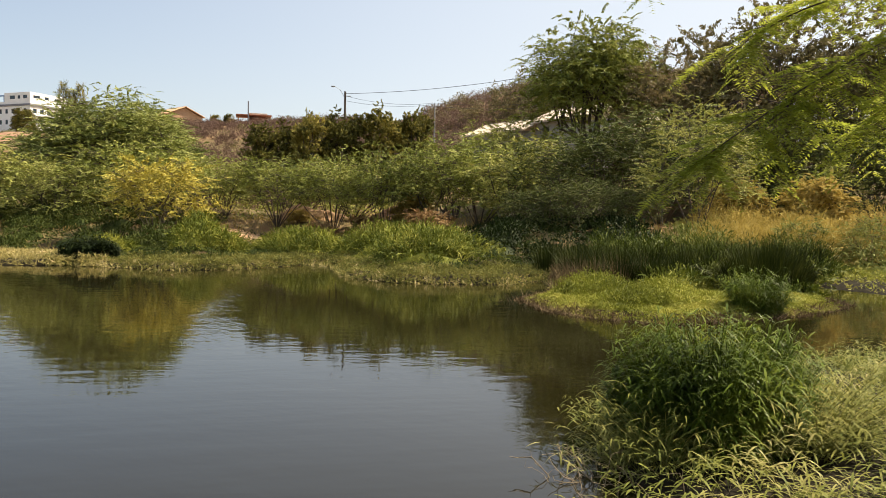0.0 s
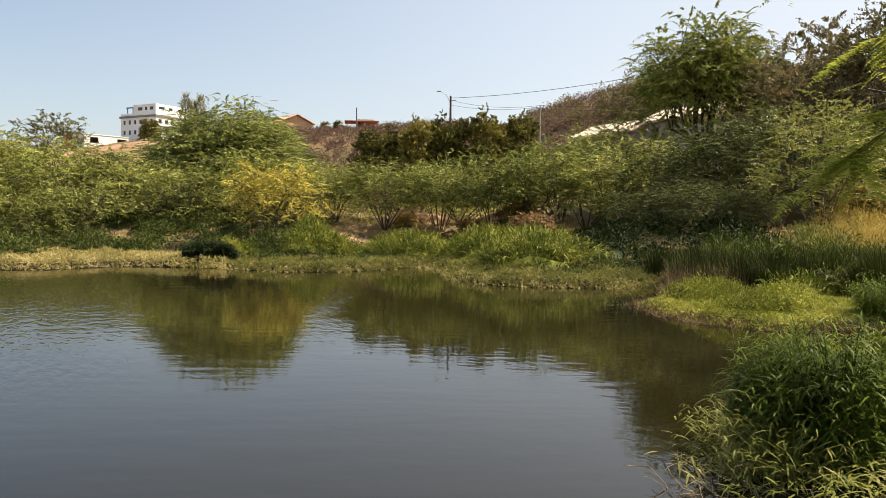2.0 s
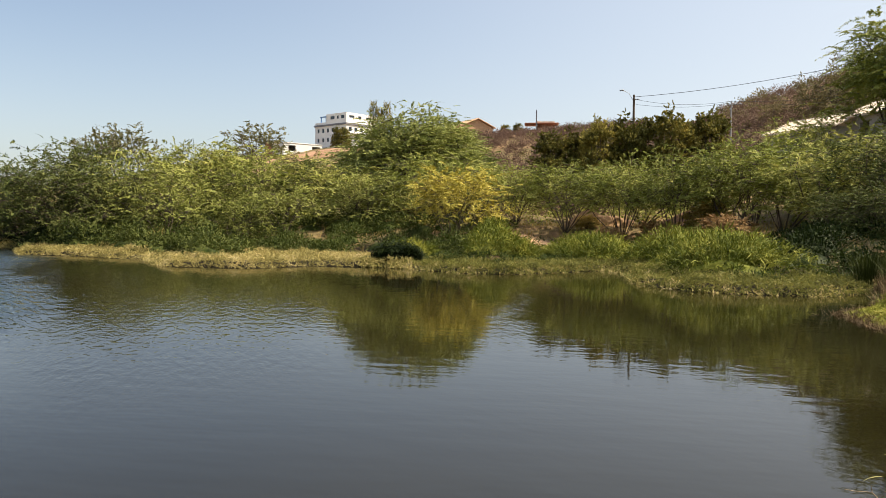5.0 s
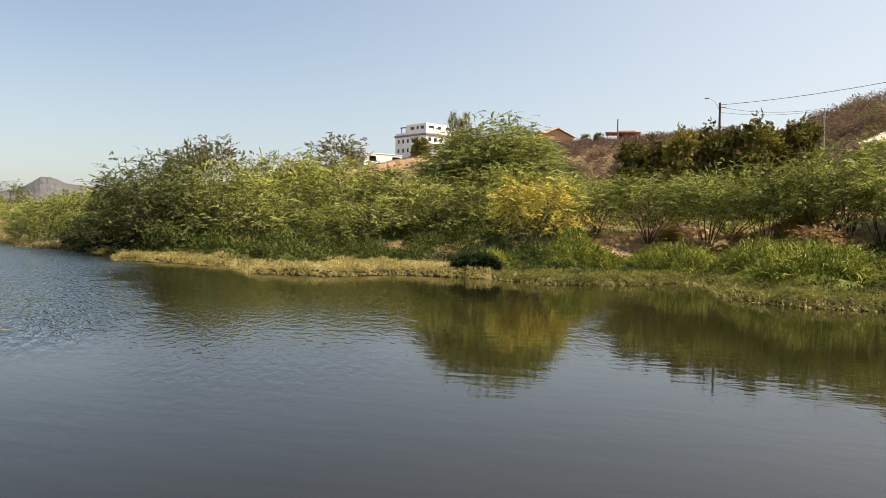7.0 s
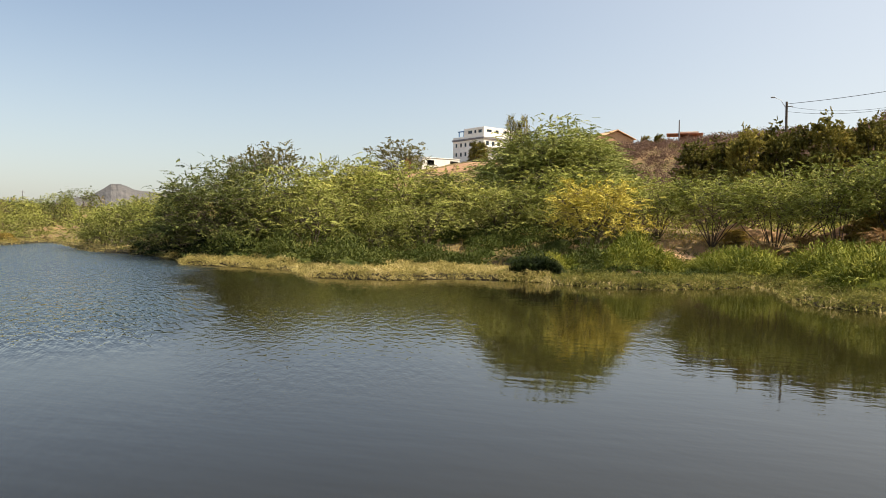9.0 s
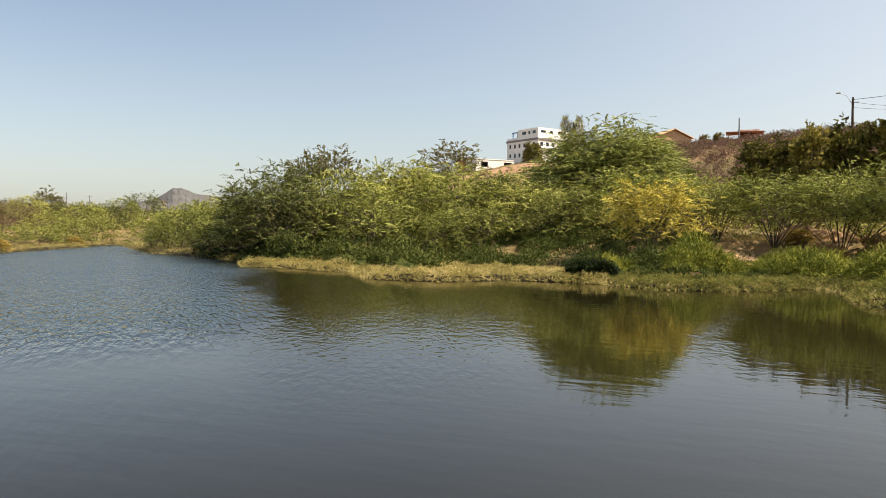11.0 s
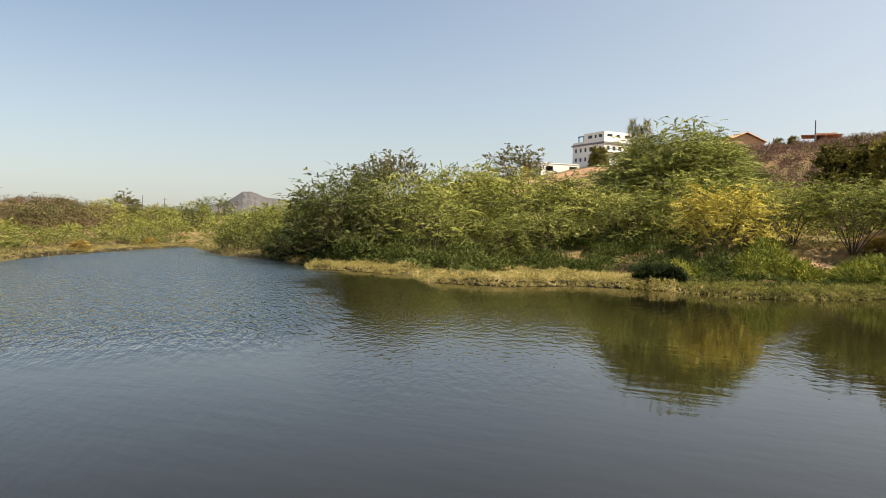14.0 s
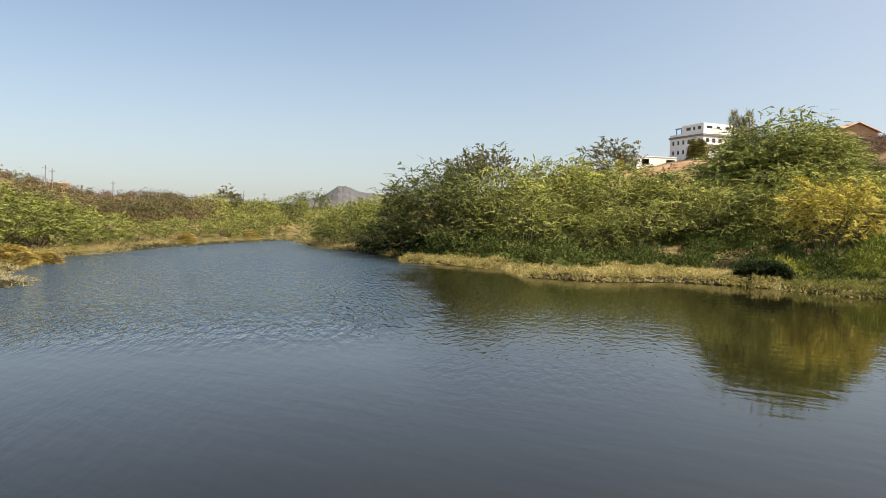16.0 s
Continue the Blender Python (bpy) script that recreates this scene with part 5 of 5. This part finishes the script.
def small_house(name, az, d, turn, long, deep, high, mat, label, openings, roof="flat", sink=0.4, roof_mat=None, raise_to=None):
    h = stand(name, az, d, turn, label, "house", sink)
    if raise_to is not None:
        h.location.z = EYE + site(az, d)[2] * (raise_to - EYE)
    wall_with_holes("wall", (0, long), -3, high, openings, 0, 0.2, mat, h)
    block("wall", (0, long, deep - 0.2, deep, -3, high), mat, h)
    block("wall", (0, 0.2, 0.2, deep - 0.2, -3, high), mat, h)
    block("wall", (long - 0.2, long, 0.2, deep - 0.2, -3, high), mat, h)
    block("floor", (0.2, long - 0.2, 0.2, deep - 0.2, -0.3, 0.0), CONCRETE, h)
    if roof == "flat":
        block("roof", (-0.15, long + 0.15, -0.15, deep + 0.15, high, high + 0.2), mat, h)
    else:
        tiled_roof(h, long, deep, high, roof_mat or TILE)
    return h


def tiled_roof(parent, long, deep, high, mat, pitch=0.42, over=0.7, ribs=None):
    """Two slopes of rounded tile rows, with a ridge."""
    n = ribs or int((long + 2 * over) / 0.42)
    for sign, edge in ((1, -over), (-1, deep + over)):
        mid = deep / 2
        rise = (mid + over) * pitch
        xs = np.linspace(-over, long + over, n * 4 + 1)
        wave = 0.13 * np.abs(np.sin(np.arange(n * 4 + 1) * math.pi / 4))
        rows = []
        for s in np.linspace(0, 1, 12):
            lift = 0.03 * (1 - (s * 11) % 2)
            yy = edge + (mid - edge) * s
            rows.append([(x, yy, high + rise * s - over * pitch * 0 + w + lift) for x, w in zip(xs, wave)])
        verts = [p for row in rows for p in row]
        m = len(xs)
        faces = [(i * m + j, i * m + j + 1, (i + 1) * m + j + 1, (i + 1) * m + j) for i in range(11) for j in range(m - 1)]
        under = len(verts)
        verts += [(-over, edge, high - 0.1), (long + over, edge, high - 0.1), (long + over, mid, high + rise - 0.1), (-over, mid, high + rise - 0.1)]
        faces += [(under, under + 1, under + 2, under + 3), (under, under + 1, m - 1, 0), (0, 11 * m, under + 3, under), (m - 1, 12 * m - 1, under + 2, under + 1)]
        mesh_object("roof", verts, faces, mat, parent)
    bm = bmesh.new()
    box(bm, -over, long + over, deep / 2 - 0.14, deep / 2 + 0.14, high + (deep / 2 + over) * pitch, high + (deep / 2 + over) * pitch + 0.14, 0.05)
    part("ridge", bm, mat, parent)
    for xx in (0.0, long - 0.2):
        bm = bmesh.new()
        a, b_, c = Vector((xx, 0, high)), Vector((xx, deep, high)), Vector((xx, deep / 2, high + (deep / 2) * pitch))
        f = bm.faces.new([bm.verts.new(p) for p in (a, b_, c)])
        r = bmesh.ops.extrude_face_region(bm, geom=[f])
        bmesh.ops.translate(bm, vec=(0.2, 0, 0), verts=[v for v in r["geom"] if isinstance(v, bmesh.types.BMVert)])
        part("gable", bm, mat, parent)


def up(az, d, el):
    """The height at which a place d metres off is seen el degrees above the eye's level."""
    return EYE + d * math.tan(radians(el))


# low white house in front of the large building
small_house("house", 32.3, 236, 32.3 + 28, 13, 7, 2.3, WHITE, "low white flat-roofed house with dark doorways", [(1.6, 4.0, 0.0, 1.7), (9.6, 12.4, 0.0, 1.7)], raise_to=up(31, 236, 4.85))
small_house("house", 33.6, 250, 33.0, 8, 6, 2.4, BRICK, "low unplastered brick house on the slope", [(2, 3.4, 0, 1.8)], raise_to=up(33, 250, 4.85))
small_house("house", 17.2, 225, 19.2 + 118, 9, 10, 2.6, CLAY, "unplastered pale brick house with a low roof", [(5.5, 6.6, 1.0, 2.0)], "gable", roof_mat=CLAY, raise_to=up(19, 225, 6.05))
# open-sided hut with a wide flat roof
hut = stand("hut", 14.75, 228, 14.0, "reddish open hut with a pale overhanging roof", "hut")
hut.location.z = up(13.6, 228, 6.42)
block("wall", (2.9, 8.2, 3.0, 3.2, 0.1, 2.35), BRICK, hut)
block("wall", (2.9, 3.1, 0.6, 3.0, 0.1, 2.35), BRICK, hut)
block("floor", (-0.3, 8.6, -0.4, 5.4, -3, 0.1), BRICK, hut)
for xx in (0.0, 2.6, 5.4, 8.0):
    block("post", (xx, xx + 0.22, 0.1, 0.32, 0.1, 2.35), BRICK, hut)
block("railing", (0.22, 8.0, 0.14, 0.24, 0.1, 0.75), BRICK, hut)
block("roof", (-0.6, 9.2, -0.9, 6, 2.35, 2.6), TILE_RED, hut, "thin red roof slab")
block("upper_roof", (2.6, 8.0, 0.4, 5, 2.6, 3.15), TILE, hut, "pale raised roof")
# tiled houses below the hill
small_house("house", -1.8, 88, -54, 9.0, 5.6, 2.4, CONCRETE, "long low house with a pale tiled roof", [(1, 2.2, 0.9, 2.0), (5, 6.2, 0.9, 2.0)], "gable", raise_to=8.9)
small_house("house", -6.6, 80, -54, 8.0, 5.6, 2.4, CONCRETE, "low house with a pale tiled roof stepped above its neighbour", [(1, 2.0, 0.9, 1.8)], "gable", raise_to=9.5)
small_house("house", -12.3, 92, -16, 4.5, 6.0, 2.4, CONCRETE, "house with a pale tiled roof behind the trees", [(1, 2.2, 0.9, 2.0)], "gable", raise_to=up(-13, 92, 5.0))
small_house("house", -23.0, 84, -26, 8, 6.0, 3.0, WHITE, "house with a red tiled roof behind the trees", [(1, 2.2, 0.9, 2.0), (4.5, 5.7, 0.9, 2.0)], "gable", roof_mat=TILE_RED, raise_to=up(-24, 84, 6.3))
small_house("house", 73.2, 190, 72, 5, 4, 3.0, CLAY, "small orange house on the far slope", [(1, 2, 0.8, 1.8)], raise_to=up(72.4, 190, 1.55))


def utility_pole(az, d, foot, top, arm=0.0, lamp=False, label="grey concrete utility pole", thick=0.14):
    """A tapered pole from the height foot to top."""
    x, y, scale = site(az, d)
    foot, top, thick = EYE + scale * (foot - EYE), EYE + scale * (top - EYE), thick * scale
    p = tagged(new("utility_pole"), label, "pole")
    p.matrix_basis = pose(x, y, foot, 0, 0, az)
    h = top - foot
    v, f = tubes([[0, 0, 0, 0, 0, h, thick * 1.2, thick * 0.8]], 8)
    soup("shaft", v, f, [tuple(range(8, 11))], BARK if lamp else GREY if d > 140 else CONCRETE, p)
    if arm:
        block("crossarm", (-arm, arm, -0.06, 0.06, h - 0.5, h - 0.36), CONCRETE, p)
        for xx in (-arm + 0.1, 0.0, arm - 0.1):
            block("insulator", (xx - 0.05, xx + 0.05, -0.05, 0.05, h - 0.36, h - 0.2), STEEL, p)
    if lamp:
        v, f = tubes([[0, 0, h - 1.0, -0.7, -0.1, h + 0.2, 0.035, 0.03], [-0.7, -0.1, h + 0.2, -1.5, -0.2, h + 0.6, 0.03, 0.03]], 6)
        soup("lamp_arm", v, f, [], STEEL, p)
        block("lamp_head", (-2.0, -1.4, -0.32, -0.08, h + 0.55, h + 0.72), STEEL, p, "small grey lamp head", 0.04)
        block("crossarm", (-0.1, 0.8, -0.06, 0.06, h - 0.7, h - 0.58), STEEL, p)
    return Vector((x, y, top))


def cable(a, b, sag, thick=0.02):
    t = np.linspace(0, 1, 25)[:, None]
    pts = np.array(a) * (1 - t) + np.array(b) * t
    pts[:, 2] -= sag * 4 * (t * (1 - t))[:, 0]
    v, f = tubes(np.concatenate([pts[:-1], pts[1:], np.full((24, 1), thick), np.full((24, 1), thick)], 1), 4)
    ob = soup("overhead_cable", v - pts[0], f, [], CABLE)
    ob.location = pts[0]
    return tagged(ob, "thin dark overhead cable between the poles", "cable", "overhead cables")


def ground_at(az, d):
    """The nominal height of the ground."""
    return float(nominal_land(*(np.array([c]) for c in at(az, d)))[0]) - 0.3


main = utility_pole(7.25, 110, ground_at(7.25, 110), up(7.25, 110, 8.95), 0, True, "dark street lamp pole with a curved arm", 0.17)
side = utility_pole(-15.5, 84, ground_at(-15.5, 84), up(-15.5, 84, 11.8), 0.8)
post = utility_pole(0.75, 98, ground_at(0.75, 98), up(0.75, 98, 8.3), 0.5, thick=0.1)
post_b = utility_pole(-9.2, 95, ground_at(-9.2, 95), up(-9.2, 95, 8.6), 0.5, thick=0.1)
post_c = utility_pole(-20, 92, ground_at(-20, 92), up(-20, 92, 9.0), 0.5, thick=0.1)
cable(main + Vector((0, 0, -0.3)), side, 1.1, 0.03)
cable(main + Vector((0, 0, -0.6)), post, 0.6, 0.018)
cable(main + Vector((0, 0, -1.3)), post + Vector((0, 0, -0.2)), 0.5, 0.018)
cable(post, post_b, 0.5, 0.018)
cable(post + Vector((0, 0, -0.4)), post_b + Vector((0, 0, -0.4)), 0.6, 0.018)
cable(post_b, post_c, 0.6, 0.018)
utility_pole(14.05, 222, up(14, 222, 6.0), up(14.05, 222, 8.0), 0, label="tall thin grey mast on the hill", thick=0.2)
utility_pole(16.6, 228, up(16.6, 228, 5.8), up(16.6, 228, 6.95), 0, label="small dark post on the hill", thick=0.14)
utility_pole(73.1, 150, ground_at(73.1, 150), up(73.1, 150, 3.6), 0.5, thick=0.1)
utility_pole(72.7, 158, ground_at(72.7, 158), up(72.7, 158, 3.4), 0.5, thick=0.1)
utility_pole(69.0, 200, ground_at(69, 200), up(69, 200, 2.75), 0.6, thick=0.11)
utility_pole(60.4, 260, ground_at(60.4, 260), up(60.4, 260, 2.45), 0.0)
utility_pole(59.0, 270, ground_at(59, 270), up(59, 270, 2.3), 0.8)


# ---- spiky evergreen beside the white building ----
def conifer(az, d, high, seed):
    rng = np.random.default_rng(seed)
    x, y = at(az, d)
    t = tagged(new("conifer"), "dark spiky evergreen beside the white building", "tree")
    t.matrix_basis = pose(x, y, gz(x, y) - 0.3)
    v, f = tubes([[0, 0, 0, 0, 0, high * 0.9, 0.3, 0.06]], 6)
    soup("trunk", v, f, [], BARK, t)
    n = 500
    s = rng.uniform(0.1, 1, n) ** 0.8
    a = rng.integers(0, 9, n) * 0.7 + rng.normal(size=n) * 0.25
    r = (1 - s) * 3.0 * rng.uniform(0.3, 1, n) + 0.25
    o = np.stack([np.cos(a) * r, np.sin(a) * r, s * high + r * 0.25], 1)
    w = unit(np.stack([np.cos(a), np.sin(a), rng.uniform(1.0, 2.6, n)], 1))
    v, f = feathers(rng, o, w, rng.uniform(0.8, 1.8, n), 9, 0.4, 0.0, 0.3, 0.4, 0.2)
    soup("crown", v, [], f, LEAF_FICUS, t)


for az, el, seed in ((25.9, 8.35, 91), (24.9, 8.3, 92), (25.4, 7.9, 93)):
    conifer(az, 238, up(az, 238, el) - gz(*at(az, 238)), seed)
for az, d, size in ((28.2, 232, 1.3), (16.3, 215, 0.7), (15.4, 212, 0.7)):
    plant("ficus", *at(az, d), size * 0.63, 1.0, az * 7)


# ---- far hills ----
def far_hill(name, d, rows, deep, label, seed):
    """A rocky hill: rows of azimuth and elevation of its crest."""
    az = np.linspace(rows[0][0], rows[-1][0], 90)
    el = np.interp(az, [r[0] for r in rows], [r[1] for r in rows])
    rng = np.random.default_rng(seed)
    crest = EYE + d * np.tan(np.radians(el))
    crest += np.convolve(rng.normal(size=90), np.ones(4) / 4, "same") * d * 0.0006
    verts = []
    levels = np.linspace(0, 1, 14)
    bump = np.convolve(rng.normal(size=90), np.ones(6) / 6, "same")
    for s in levels:
        dd = d - deep * (1 - s) + bump * deep * 0.12 * (1 - s)
        z = -30 + (crest + 30) * s ** 0.8 + np.convolve(rng.normal(size=90), np.ones(3) / 3, "same") * d * 0.0007 * (s < 1)
        verts += [(-a_d * math.sin(radians(a)), a_d * math.cos(radians(a)), zz) for a, a_d, zz in zip(az, dd, z)]
    verts += [(-(d + deep) * math.sin(radians(a)), (d + deep) * math.cos(radians(a)), -30) for a in az]
    faces = [(i * 90 + j, i * 90 + j + 1, (i + 1) * 90 + j + 1, (i + 1) * 90 + j) for i in range(14) for j in range(89)]
    tagged(mesh_object(name, verts, faces, ROCK), label, "hill", kind="structure")


far_hill("hill_far", 2600, [(46, 1.6), (49, 2.2), (50.5, 2.45), (51.5, 2.5), (52.3, 2.6), (52.9, 2.88), (53.2, 2.97), (53.7, 2.93), (54.1, 2.6), (54.8, 2.2), (56.0, 1.9), (58, 1.4), (60, 0.8)], 700, "distant bare rocky hill with a blunt top", 95)
far_hill("hill_rocky", 800, [(62, 0.8), (63.8, 1.4), (65.0, 2.0), (66.4, 2.15), (67.6, 2.1), (69, 1.8), (72, 1.0)], 220, "pale rocky ridge beyond the left bank", 96)
